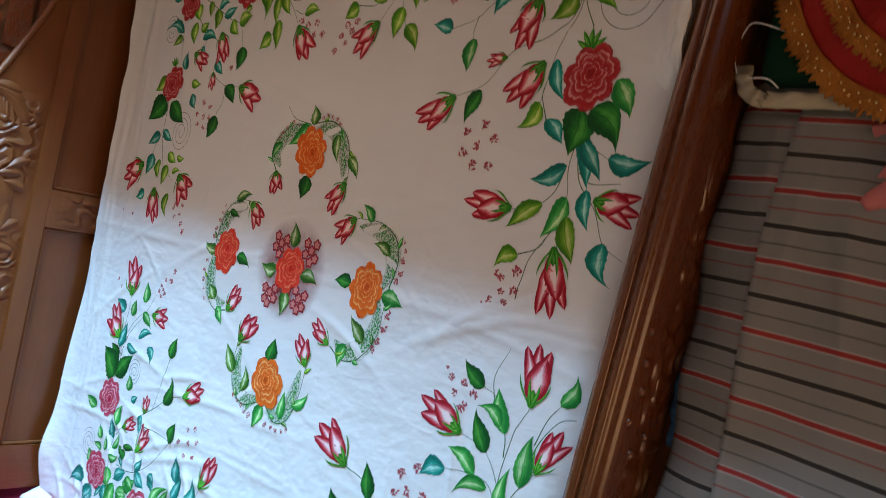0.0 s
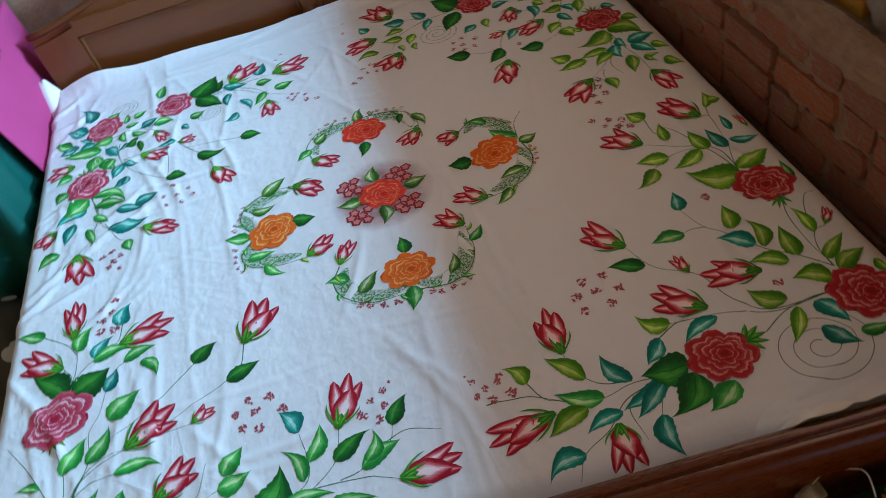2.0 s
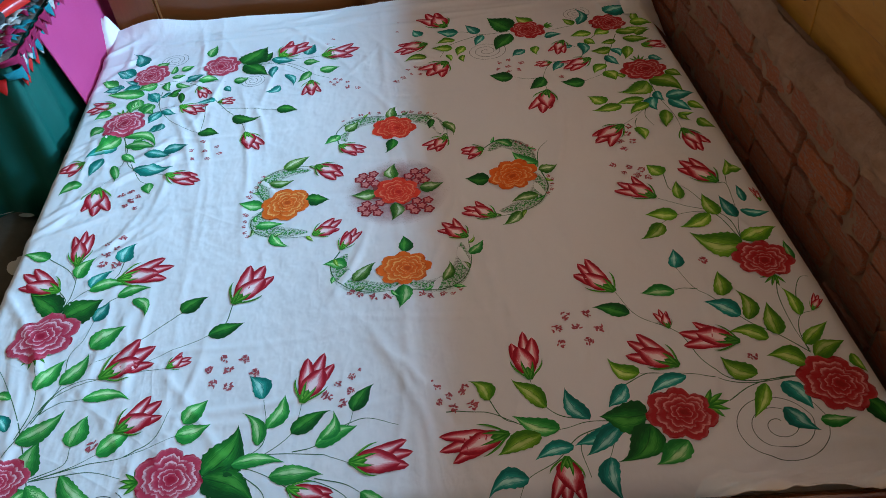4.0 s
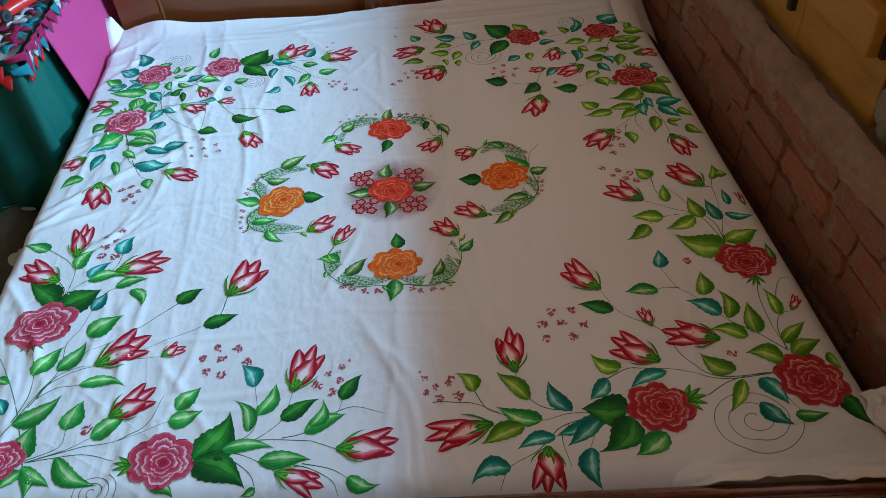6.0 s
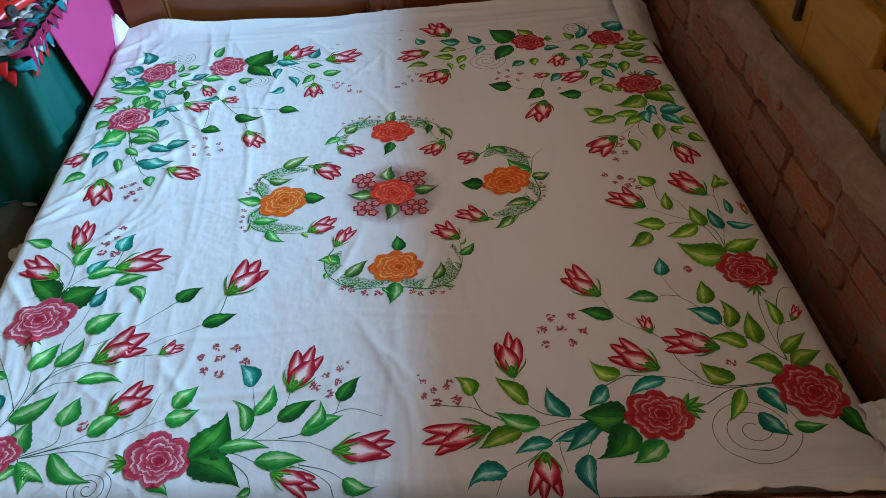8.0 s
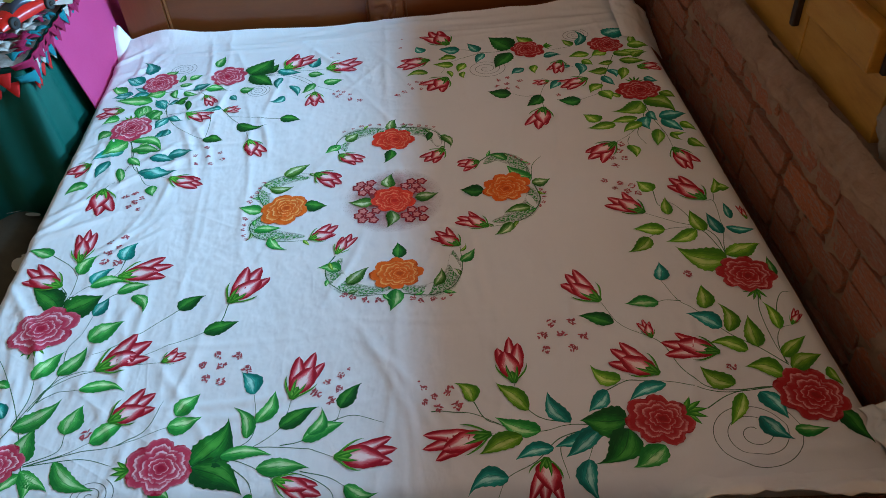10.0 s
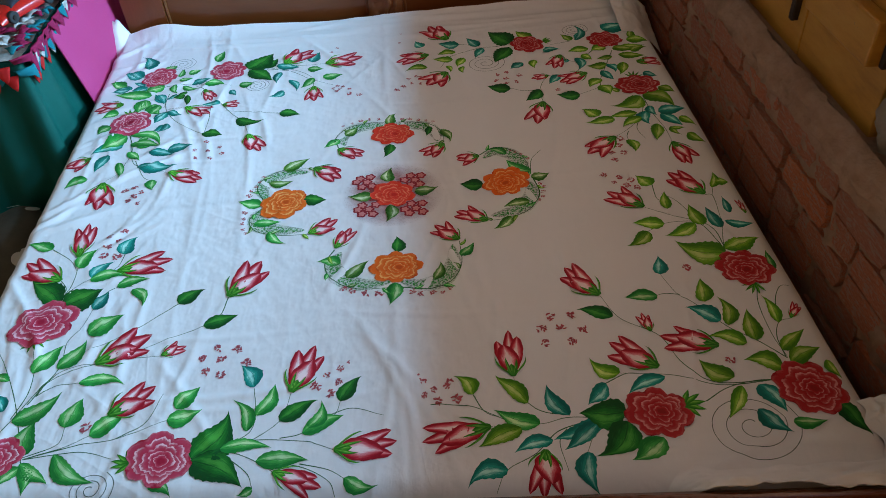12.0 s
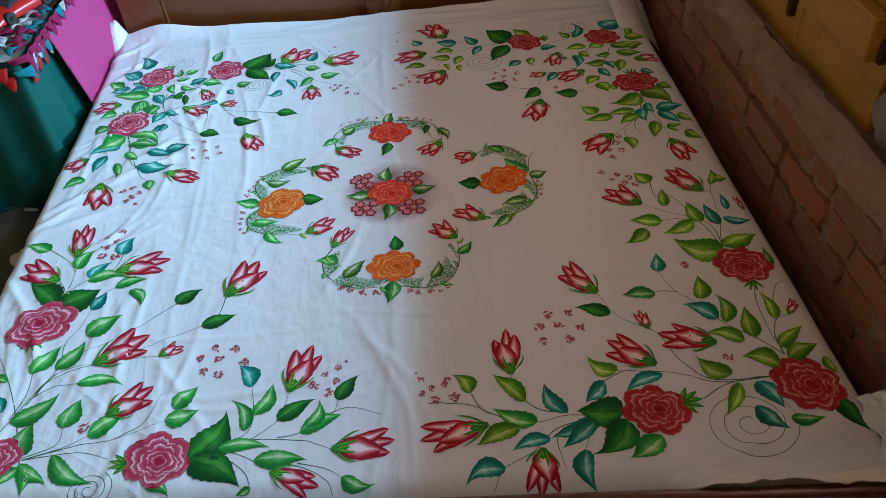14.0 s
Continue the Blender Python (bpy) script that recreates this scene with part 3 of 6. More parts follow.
def foot_blade(cx, cz, ang, length, width):
    """A carved leaf on the outer face of the footboard."""
    d, n = Vector((math.cos(ang), 0, math.sin(ang))), Vector((-math.sin(ang), 0, math.cos(ang)))

    def f(u, v):
        w = width * math.sin(math.pi * (0.04 + 0.96 * u) ** 0.7) * (v - 0.5) * 2
        p = Vector((cx, FY - 0.064, cz)) + d * (length * u) + n * (w + 0.3 * length * u * u)
        p.y -= 0.003 + 0.007 * (1 - abs(v - 0.5) * 2)
        return p

    return grid(16, 8, f)


for k in range(4):
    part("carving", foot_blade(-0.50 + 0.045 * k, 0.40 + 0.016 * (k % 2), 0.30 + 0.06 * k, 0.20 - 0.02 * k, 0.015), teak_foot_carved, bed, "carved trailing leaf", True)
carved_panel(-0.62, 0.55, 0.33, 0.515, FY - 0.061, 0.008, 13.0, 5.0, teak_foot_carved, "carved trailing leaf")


def knob(cx, cz, r):
    bm = bmesh.new()
    bmesh.ops.create_uvsphere(bm, u_segments=12, v_segments=8, radius=r, matrix=Matrix.Translation((cx, FY - 0.066, cz)))
    return bm


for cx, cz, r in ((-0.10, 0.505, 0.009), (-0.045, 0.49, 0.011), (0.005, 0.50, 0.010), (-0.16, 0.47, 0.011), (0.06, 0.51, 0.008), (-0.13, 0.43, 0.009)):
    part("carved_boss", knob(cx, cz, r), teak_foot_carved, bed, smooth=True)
slant = Matrix.Translation((0, FY, 0)) @ Matrix.Rotation(radians(-4.3), 4, "Z") @ Matrix.Translation((0, -FY, 0))
for ob in bed.children:
    if ob.name.startswith(("footboard", "carved_boss")) or ob.get("label") == "carved trailing leaf":
        ob.matrix_basis = slant
for x in (-0.955, 0.93):
    part("side_rail", box(x - 0.012, x + 0.025, FY - 0.01, HY, 0.22, 0.40, 0.004), teak_x, bed)
for x in (-0.95, 0.94):
    for y in (FY - 0.035, HY + 0.03):
        part("leg", box(x - 0.035, x + 0.03, y - 0.03, y + 0.03, 0.0, 0.3, 0.006), teak_z, bed)
mattress = tagged(obj("mattress", box(-0.925, 0.875, FY + 0.015, HY - 0.01, 0.34, SZ - 0.025, 0.05, 4), plain_cloth("brown_ticking", (0.20, 0.085, 0.055), (0.28, 0.13, 0.09))), "thick brown cotton mattress on the bed", "mattress")

# ---- bedsheet ----
XL, XR, RAD = -0.922, 0.845, 0.055
random.seed(4)
SLANT = 0.075
FOLDS = [(random.uniform(-0.9, 0.1), random.uniform(-0.8, 1.0), random.uniform(0.9, 2.2), random.uniform(0.12, 0.34), random.uniform(0.002, 0.0055)) for _ in range(44)]
FOLDS += [(random.uniform(-0.92, -0.66), random.uniform(-0.3, 1.0), random.uniform(0.2, 0.8), random.uniform(0.08, 0.22), random.uniform(0.004, 0.010)) for _ in range(22)]
FOLDS += [(random.uniform(-0.3, 0.9), random.uniform(0.88, 1.03), random.uniform(-0.25, 0.25), random.uniform(0.15, 0.35), random.uniform(0.003, 0.008)) for _ in range(9)]
FOLDS += [(random.uniform(-0.85, 0.85), random.uniform(-0.8, 0.9), random.choice((0.0, 1.57, 1.57, 1.2, 1.9)) + random.uniform(-0.2, 0.2), random.uniform(0.14, 0.5), random.uniform(0.0015, 0.0042)) for _ in range(56)]
FOLDS += [(-0.55 + 0.24 * k, 0.925 + 0.028 * (k % 4), 0.05 * (k % 3 - 1), 0.5, 0.007 + 0.002 * (k % 2)) for k in range(7)]
FOLDS += [(random.uniform(0.35, 0.85), random.uniform(-0.88, -0.80), random.uniform(-0.3, 0.4), random.uniform(0.08, 0.2), random.uniform(0.003, 0.008)) for _ in range(8)]


def relief(x, y):
    """Height of the creases and soft waves of the cloth."""
    h = 0.0022 * noise.noise((x * 3.1, y * 2.3, 1.7)) + 0.0011 * noise.noise((x * 9, y * 6, 4.2))
    h += 0.0016 * math.exp(-((x + 0.003) / 0.010) ** 2) + 0.0014 * math.exp(-((x + 0.52 + 0.03 * y) / 0.009) ** 2) - 0.001 * math.exp(-((y - 0.02) / 0.012) ** 2)
    for fx, fy, ang, ln, amp in FOLDS:
        dx, dy = x - fx, y - fy
        if abs(dx) + abs(dy) < 0.6:
            a = dx * math.cos(ang) + dy * math.sin(ang)
            b = -dx * math.sin(ang) + dy * math.cos(ang)
            h += 0.75 * amp * math.exp(-((b - 0.12 * a * a / ln) / (0.007 + 0.6 * amp)) ** 2 - (a / ln) ** 2 * 3)
    return h


def on_sheet(x, y, lift=0.0):
    """The point of the sheet over (x, y), which bends down past the sides of the mattress."""
    h = relief(x, y) + lift
    px, pz, nx, nz = x, SZ, 0.0, 1.0
    for edge, sgn in ((XL, -1), (XR, 1)):
        s = (x - edge) * sgn
        if s > 0:
            rad = RAD if sgn > 0 else 0.034
            a = min(s / rad, math.pi / 2)
            px, pz = edge + sgn * rad * math.sin(a), SZ - rad * (1 - math.cos(a)) - max(0, s - rad * math.pi / 2)
            nx, nz = sgn * math.sin(a), math.cos(a)
    if y > 0.98:                       # gathered against the headboard, higher towards the wall
        t = min(1, (y - 0.98) / 0.09)
        pz += t * t * (0.014 + 0.050 * math.exp(-((x + 0.80) / 0.12) ** 2) + 0.055 * max(0, min(1, (x - 0.15) / 0.5)) * (1 if x < 0.9 else 0.4) + 0.010 * math.sin(x * 9))
    yy = y + SLANT * x
    if yy < -0.845:                    # tucked down behind the footboard
        t = (-0.845 - yy) / 0.06
        pz -= 0.028 * t * t * (1.0 if x < 0.45 else max(0.0, 1 - (x - 0.45) * 4))
    return Vector((px + nx * h, y, pz + nz * h))


US = [-1.17 + 2.24 * i / 420 for i in range(421)]
VS = [-0.915 + 1.975 * j / 380 for j in range(381)]


def sheet_mesh():
    def edge(x, y):                    # the hem at the head lies unevenly
        return y - max(0.0, (y - 0.95) / 0.11) * (0.014 + 0.012 * noise.noise((x * 6, 0.3, 1))) * min(1.0, max(0.0, x * 5))

    verts = [on_sheet(x, edge(x, y) - SLANT * x * max(0.0, min(1.0, (-0.5 - y) / 0.35))) + Vector((0.006 * math.sin(y * 23 + x * 4) * min(1, max(0, (XL - 0.08 - x) * 8)), 0, 0)) for x in US for y in VS]
    n = len(VS)
    faces = [(i * n + j, (i + 1) * n + j, (i + 1) * n + j + 1, i * n + j + 1) for i in range(len(US) - 1) for j in range(n - 1)]
    me = bpy.data.meshes.new("bedsheet")
    me.from_pydata(verts, [], faces)
    me.materials.append(cotton)
    me.shade_smooth()
    return me


sheet = tagged(new("bedsheet", sheet_mesh()), "white cotton bedsheet hand-painted with red roses, buds and green leaves", "bedsheet")


def flap(name, f, nu, nv, label):
    ob = part(name, grid(nu, nv, f), cotton, sheet, label, True)
    return thick(ob, 0.0015)


def corner_flap(u, v):
    x, y = -0.905 - (0.130 - 0.03 * v) * u, 0.90 + 0.17 * v
    rise = min(1.0, u * 2.2)
    return x, y, SZ - 0.022 + (0.075 * v ** 1.3 + 0.010 * math.sin(v * 7 + u * 3) * v) * rise - 0.12 * u * (1 - v) + crumple(u * 3, v * 4, 0.022 * v * rise)


def crumple(a, b, amp):
    return amp * (0.5 - abs(noise.noise((a, b, 2.5)))) + amp * 0.5 * (0.5 - abs(noise.noise((a * 2.3, b * 2.1, 7.5))))


def wall_flap(u, v):
    x, y = 0.868 + 0.096 * u, -0.78 - 0.16 * v
    return x + 0.008 * math.sin(v * 14), y, SZ - 0.002 + 0.018 * u * (0.35 + 0.65 * math.sin(v * 6 + 1.2)) + crumple(u * 6, v * 9, 0.030 * u)


def foot_flap(u, v):
    x = 0.46 + 0.46 * u
    y = -0.835 - SLANT * x - (0.077 + 0.010 * noise.noise((u * 6, 1, 1)) + 0.003 * noise.noise((u * 19, 3, 1)) + 0.010 * u) * v
    lift = min(1.0, u * 7) ** 0.7
    z = SZ - 0.005 + (0.039 * min(1.0, v / 0.80) ** 2.0) * lift - 0.03 * v * (1 - lift)
    return x, y, z + lift * min(v, 0.8) * max(0.0, crumple(u * 5 + v * 2, v * 2.2, 0.034)) + 0.0015 * v


def head_flap(u, v):
    x, y = 0.80 + 0.15 * u, 0.78 + 0.27 * v
    return x, y, SZ + 0.006 + 0.05 * v * math.sin(math.pi * min(1, u + 0.2)) - 0.10 * u * u * (1 - 0.5 * v) + crumple(u * 3, v * 5, 0.028 * v)


flap("loose_corner", corner_flap, 14, 16, "loose turned-up corner")
flap("loose_corner", wall_flap, 36, 48, "crumpled loose corner")
flap("loose_edge", foot_flap, 120, 24, "crumpled hem over the footboard")
flap("loose_corner", head_flap, 36, 44, "crumpled loose corner")

# ---- painted motifs ----
LIFT = 0.0006


def place(cx, cy, ang):
    c, s = math.cos(radians(ang)), math.sin(radians(ang))
    return lambda a, b, up=0.0: on_sheet(cx + a * c - b * s, cy + a * s + b * c, LIFT + up)


def leaf(cx, cy, ang, length, width, paint):
    """A pointed leaf from its foot (cx, cy), bent a little, with a toothed rim."""
    at = place(cx, cy, ang)
    length, width = (length * 1.12, width * 1.15) if cy > 0.2 and abs(cx) > 0.4 else (length, width)
    rnd = random.Random(int(cx * 7919 + cy * 104729 + 31))
    bend, fat, tipcurl = rnd.uniform(-0.17, 0.17), rnd.uniform(0.62, 0.84), rnd.uniform(-0.28, 0.28)
    up = {"teal": 0.0, "dark": 0.0002, "green": 0.0004, "lime": 0.0006}.get(paint, 0.0008) + 0.00006 * rnd.randrange(3)
    n = max(12, min(22, int(length / 0.005)))
    top = (fat / (fat + 1.4)) ** fat * (1.4 / (fat + 1.4)) ** 1.4
    if paint == "calyx":
        bms = []
        for k in range(5):
            off = radians((k - 2) * 30)

            def f(u, v, off=off):
                r, w = length * u, width * 0.16 * math.sin(math.pi * (0.12 + 0.88 * u)) * (v - 0.5) * 2
                return at(r * math.cos(off) - w * math.sin(off), r * math.sin(off) * 0.8 + w * math.cos(off), 0.0002 * k)

            bms.append(grid(6, 2, f))
        return part("calyx", merge(*bms), LEAF[paint], sheet, "green painted sepals", True)

    def f(u, v):
        prof = u ** fat * (1 - u) ** 1.4 / top
        tooth = 1.04 + (0.07 * math.sin(u * n * 2.3) if v in (0.0, 1.0) else 0)
        w = (0.5 * width * prof * tooth + 0.0008 * (1 - u)) * (v - 0.5) * 2
        return at(length * u, w + bend * length * math.sin(math.pi * u) + tipcurl * length * u ** 4, up)

    return part("leaf", grid(n, 6, f), LEAF[paint], sheet, "", True)


def rose(cx, cy, r, paint):
    """A full-blown rose with ragged petal edges."""
    at = place(cx, cy, 0)
    rnd = random.Random(int(cx * 9973 + cy * 7877 + 17))
    ph, lob, turn = rnd.uniform(0, 6.3), rnd.choice((6, 7, 8)), rnd.uniform(0, 6.3)
    bm = bmesh.new()
    lay = bm.loops.layers.uv.new("uv")
    nr, na = 7, 80

    def edge(a):
        return 0.80 + 0.21 * abs(math.sin(a * lob / 2 + ph)) ** 0.7 + 0.06 * math.sin(a * 2 + ph) + 0.014 * math.sin(a * 29 + ph) + 0.014 * math.sin(a * 17)

    vs, uvs = [], {}
    for i in range(1, nr + 1):
        for j in range(na):
            a = 2 * math.pi * j / na
            q = r * edge(a) * i / nr
            v = bm.verts.new(at(q * math.cos(a), q * math.sin(a) * 0.95, 0.0011))
            uvs[v] = (0.5 + 0.5 * i / nr * math.cos(a + turn), 0.5 + 0.5 * i / nr * math.sin(a + turn))
            vs.append(v)
    mid = bm.verts.new(at(0, 0, 0.0011))
    uvs[mid] = (0.5, 0.5)
    for j in range(na):
        bm.faces.new((mid, vs[j], vs[(j + 1) % na]))
        for i in range(nr - 1):
            bm.faces.new((vs[i * na + j], vs[(i + 1) * na + j], vs[(i + 1) * na + (j + 1) % na], vs[i * na + (j + 1) % na]))
    for fc in bm.faces:
        for lp in fc.loops:
            lp[lay].uv = uvs[lp.vert]
    label = {"red": "deep red painted rose", "rose": "red painted rose coloured pinker for the lit half", "coral": "coral red painted rose", "orange": "orange painted rose"}[paint]
    return part("rose", bm, ROSE[paint], sheet, label, True)


def rosebud(cx, cy, ang, length, width):
    """A half-open bud: overlapping pointed petals in a green cup."""
    at = place(cx, cy, ang)
    width *= 0.90
    rnd = random.Random(int(cx * 6311 + cy * 8837 + 5))
    bud = part("rosebud", bmesh.new(), petal_mat, sheet, "red and white painted rosebud")
    petals = []
    fan = [(-0.05, 1.0, 0.60), (-0.62, 0.90, 0.60), (0.64, 0.84, 0.56), (0.20, 0.72, 0.84)]
    if length < 0.05:
        fan = fan[1:]
    if rnd.random() < 0.5:
        fan = [(-a, b, c) for a, b, c in fan]
    for k, (tip, ln, wd) in enumerate(fan):
        tip, ln, wd = tip * rnd.uniform(0.85, 1.1), length * ln * rnd.uniform(0.92, 1.03), width * wd * rnd.uniform(0.98, 1.25)
        curl = rnd.uniform(-0.12, 0.12)

        def f(u, v, tip=tip, ln=ln, wd=wd, k=k, curl=curl):
            w = 0.5 * wd * ((u + 0.05) ** 0.50 * (1 - u) ** 0.62 * 1.62 + 0.06 * math.sin(u * 21 + k) * u * (1 - u) * 2) * (v - 0.5) * 2
            mid = width * tip * (0.46 * math.sin(math.pi * 0.5 * u) + 0.30 * u ** 3) + curl * width * u ** 3
            return at(length * 0.12 + (ln - length * 0.12) * u, mid + w, 0.0002 + 0.0002 * k)

        petals.append(grid(10, 6, f))
    bm = merge(*petals)
    bm.to_mesh(bud.data)
    bm.free()
    bud.data.shade_smooth()
    sepals = []
    for k, (tilt, ln, wd) in enumerate(((0.0, 0.27, 0.36), (0.20, 0.42, 0.13), (-0.22, 0.36, 0.13), (0.62, 0.44, 0.09), (-0.62, 0.40, 0.09))):
        ln, wd = length * ln, width * wd

        def g(u, v, tilt=tilt, ln=ln, wd=wd, k=k):
            w = 0.5 * wd * math.sin(math.pi * (0.15 + 0.85 * u)) * (v - 0.5) * 2
            return at(ln * u, tilt * width * (math.sin(math.pi * 0.5 * u)) * 0.9 + w, 0.0011 + 0.00006 * k)

        sepals.append(grid(7, 3, g))
    part("calyx", merge(*sepals), LEAF["calyx"], bud, "green painted sepals", True)
    return bud


def ribbon(points, width, taper=True, up=-0.0003, crescent=False):
    pts = bez(points, 10)
    n = len(pts) - 1

    def f(u, v):
        i = min(n, int(round(u * n)))
        d = (pts[min(i + 1, n)] - pts[max(i - 1, 0)]).normalized()
        w = width * (1.0 - (0.6 * u if taper else 0)) * (math.sin(math.pi * u) ** 0.6 if crescent else 1.0) * (v - 0.5)
        return on_sheet(pts[i].x - d.y * w, pts[i].y + d.x * w, LIFT + up)

    return grid(n, 1, f)


def stem(*points):
    return part("stem", ribbon(points, 0.0024), stem_mat, sheet, "", True)


def swirl(cx, cy, r):
    pts = [(cx + r * (1 - t / 46) ** 0.9 * math.cos(-0.45 * t + 1.0), cy + 0.9 * r * (1 - t / 46) ** 0.9 * math.sin(-0.45 * t + 1.0)) for t in range(43)]
    return part("swirl", ribbon(pts, 0.0015, False), line_mat, sheet, "thin grey-green painted spiral", True)


def blossom(cx, cy, r):
    """A tiny flower of dabs, or one dot where it is small."""
    r *= 1.1
    rnd = random.Random(int(cx * 5003 + cy * 3001 + 3))
    k = 1 if r < 0.0046 else 14
    bms = []
    for i in range(k):
        a, q = rnd.uniform(0, 6.3), 0 if k == 1 else r * math.sqrt(rnd.random()) * 0.85
        ta = rnd.uniform(0, 3.14)
        bx, by, lo, sh = cx + q * math.cos(a), cy + q * math.sin(a), r * (1.0 if k == 1 else rnd.uniform(0.26, 0.42)), r * (0.7 if k == 1 else rnd.uniform(0.11, 0.19))
        bm = bmesh.new()
        bm.faces.new([bm.verts.new(on_sheet(bx + lo * math.cos(t * math.pi / 4) * math.cos(ta) - sh * math.sin(t * math.pi / 4) * math.sin(ta), by + lo * math.cos(t * math.pi / 4) * math.sin(ta) + sh * math.sin(t * math.pi / 4) * math.cos(ta), LIFT + 0.00005 * i)) for t in range(8)])
        bms.append(bm)
    return part("painted_dot" if k == 1 else "blossom", merge(*bms), pinkdot_mat, sheet)


def cluster(cx, cy):
    """A bunch of small five-petalled flowers, outlined in dark red."""
    rnd = random.Random(int(cx * 991 + cy * 577 + 9))
    for i in range(6):
        a = i * 1.05 + rnd.uniform(-0.2, 0.2)
        q = 0.0225 if i else 0.0
        bx, by, br = cx + q * math.cos(a) * 1.25, cy + q * math.sin(a), 0.0150
        bm = bmesh.new()
        bm.faces.new([bm.verts.new(on_sheet(bx + br * (0.90 + 0.11 * math.cos(5 * t * math.pi / 15)) * math.cos(t * math.pi / 15), by + br * (0.90 + 0.11 * math.cos(5 * t * math.pi / 15)) * math.sin(t * math.pi / 15), LIFT + 0.0003 + 0.00005 * i)) for t in range(30)])
        fl = part("floret", bm, berry_mat, sheet)
        bm = bmesh.new()
        ring = [bm.verts.new(on_sheet(bx + br * 0.70 * (0.8 + 0.2 * math.cos(5 * t * math.pi / 10)) * math.cos(t * math.pi / 10), by + br * 0.70 * (0.8 + 0.2 * math.cos(5 * t * math.pi / 10)) * math.sin(t * math.pi / 10), LIFT + 0.0007 + 0.00005 * i)) for t in range(20)]
        bm.faces.new(ring)
        part("floret_heart", bm, floret_mat, fl)


floret_mat = flat_paint("floret_paint", (0.55, 0.14, 0.13), (0.68, 0.30, 0.27))


def blush(cx, cy, r):
    at = place(cx, cy, 0)
    bm = grid(56, 56, lambda u, v: at((u - 0.5) * 2 * r, (v - 0.5) * 2 * r, -0.0003))
    ob = part("blush", bm, blush_mat, sheet, "dull red airbrushed halo", True)


def vine(*points):
    """A curved sprig with a stippled green wash beside it."""
    part("stem", ribbon(points, 0.0034), stem_mat, sheet, "", True)
    pts = bez(points, 10)
    rnd = random.Random(int(pts[0].x * 4001 + pts[0].y * 2003))
    for k in range(5, len(pts) - 2, 11):
        d = pts[k + 1] - pts[k - 1]
        leaf(pts[k].x, pts[k].y, math.degrees(math.atan2(d.y, d.x)) + (42 if k % 2 else -42), rnd.uniform(0.022, 0.034), rnd.uniform(0.007, 0.011), rnd.choice(("lime", "green", "pale")))
    mid = min(((0.0, 0.286), (0.0, -0.286), (0.3, 0.0), (-0.29, 0.0)), key=lambda c: math.dist(c, points[2]))
    inner = []
    for x, y in points:
        d = math.dist(mid, (x, y))
        inner.append((x + (mid[0] - x) * 0.020 / d, y + (mid[1] - y) * 0.020 / d))
    ob = part("stipple", ribbon(inner, 0.050, False, -0.0003, True), stipple_mat, sheet, "mottled green stippling", True)


# foot side towards the wall
rose(0.490, -0.763, 0.064, "red")
leaf(0.541, -0.753, 5, 0.047, 0.037, "calyx")
leaf(0.431, -0.753, 163, 0.089, 0.070, "dark")
leaf(0.428, -0.776, -123, 0.103, 0.062, "dark")
leaf(0.485, -0.820, -134, 0.078, 0.047, "green")
rose(0.795, -0.740, 0.070, "red")
leaf(0.784, -0.679, 16, 0.081, 0.040, "lime")
leaf(0.854, -0.677, -68, 0.048, 0.023, "lime")
leaf(0.765, -0.684, 158, 0.075, 0.046, "lime")
leaf(0.780, -0.642, 34, 0.084, 0.029, "lime")
leaf(0.829, -0.773, -66, 0.093, 0.039, "dark")
leaf(0.729, -0.818, -4, 0.066, 0.025, "green")
leaf(0.700, -0.722, -67, 0.076, 0.040, "teal")
leaf(0.679, -0.778, -63, 0.073, 0.036, "teal")
leaf(0.667, -0.721, -124, 0.089, 0.028, "lime")
swirl(0.655, -0.814, 0.092)
leaf(0.661, -0.698, 137, 0.076, 0.045, "lime")
blossom(0.669, -0.654, 0.010)
rosebud(0.522, -0.655, 140, 0.119, 0.071)
rosebud(0.659, -0.614, 161, 0.121, 0.069)
rosebud(0.532, -0.560, 97, 0.060, 0.029)
leaf(0.717, -0.615, 149, 0.079, 0.037, "lime")
leaf(0.740, -0.610, 87, 0.090, 0.038, "lime")
rose(0.793, -0.396, 0.064, "red")
leaf(0.769, -0.341, 160, 0.118, 0.079, "lime")
leaf(0.771, -0.329, 30, 0.095, 0.048, "lime")
leaf(0.855, -0.411, 94, 0.068, 0.020, "green")
leaf(0.797, -0.447, -119, 0.038, 0.021, "calyx")
leaf(0.787, -0.254, 97, 0.087, 0.032, "teal")
leaf(0.827, -0.200, 86, 0.065, 0.019, "teal")
leaf(0.805, -0.229, -20, 0.071, 0.026, "teal")
rosebud(0.865, -0.205, 87, 0.060, 0.023)
leaf(0.750, -0.237, 101, 0.083, 0.037, "lime")
leaf(0.732, -0.228, -152, 0.090, 0.039, "lime")
leaf(0.659, -0.218, 169, 0.077, 0.044, "lime")
leaf(0.613, -0.241, -134, 0.078, 0.037, "lime")
leaf(0.683, -0.164, 86, 0.071, 0.027, "lime")
rosebud(0.628, -0.148, 134, 0.116, 0.069)
leaf(0.600, -0.391, 81, 0.062, 0.033, "teal")
leaf(0.670, -0.489, 92, 0.073, 0.039, "lime")
leaf(0.575, -0.455, -168, 0.072, 0.037, "green")
leaf(0.687, -0.546, 143, 0.079, 0.044, "teal")
leaf(0.697, -0.562, 81, 0.086, 0.033, "lime")
leaf(0.802, -0.568, 86, 0.081, 0.025, "lime")
rosebud(0.830, -0.560, 52, 0.058, 0.022)
blossom(0.664, -0.379, 0.011)
leaf(0.464, -0.506, 146, 0.077, 0.038, "dark")
rosebud(0.450, -0.439, 126, 0.123, 0.074)
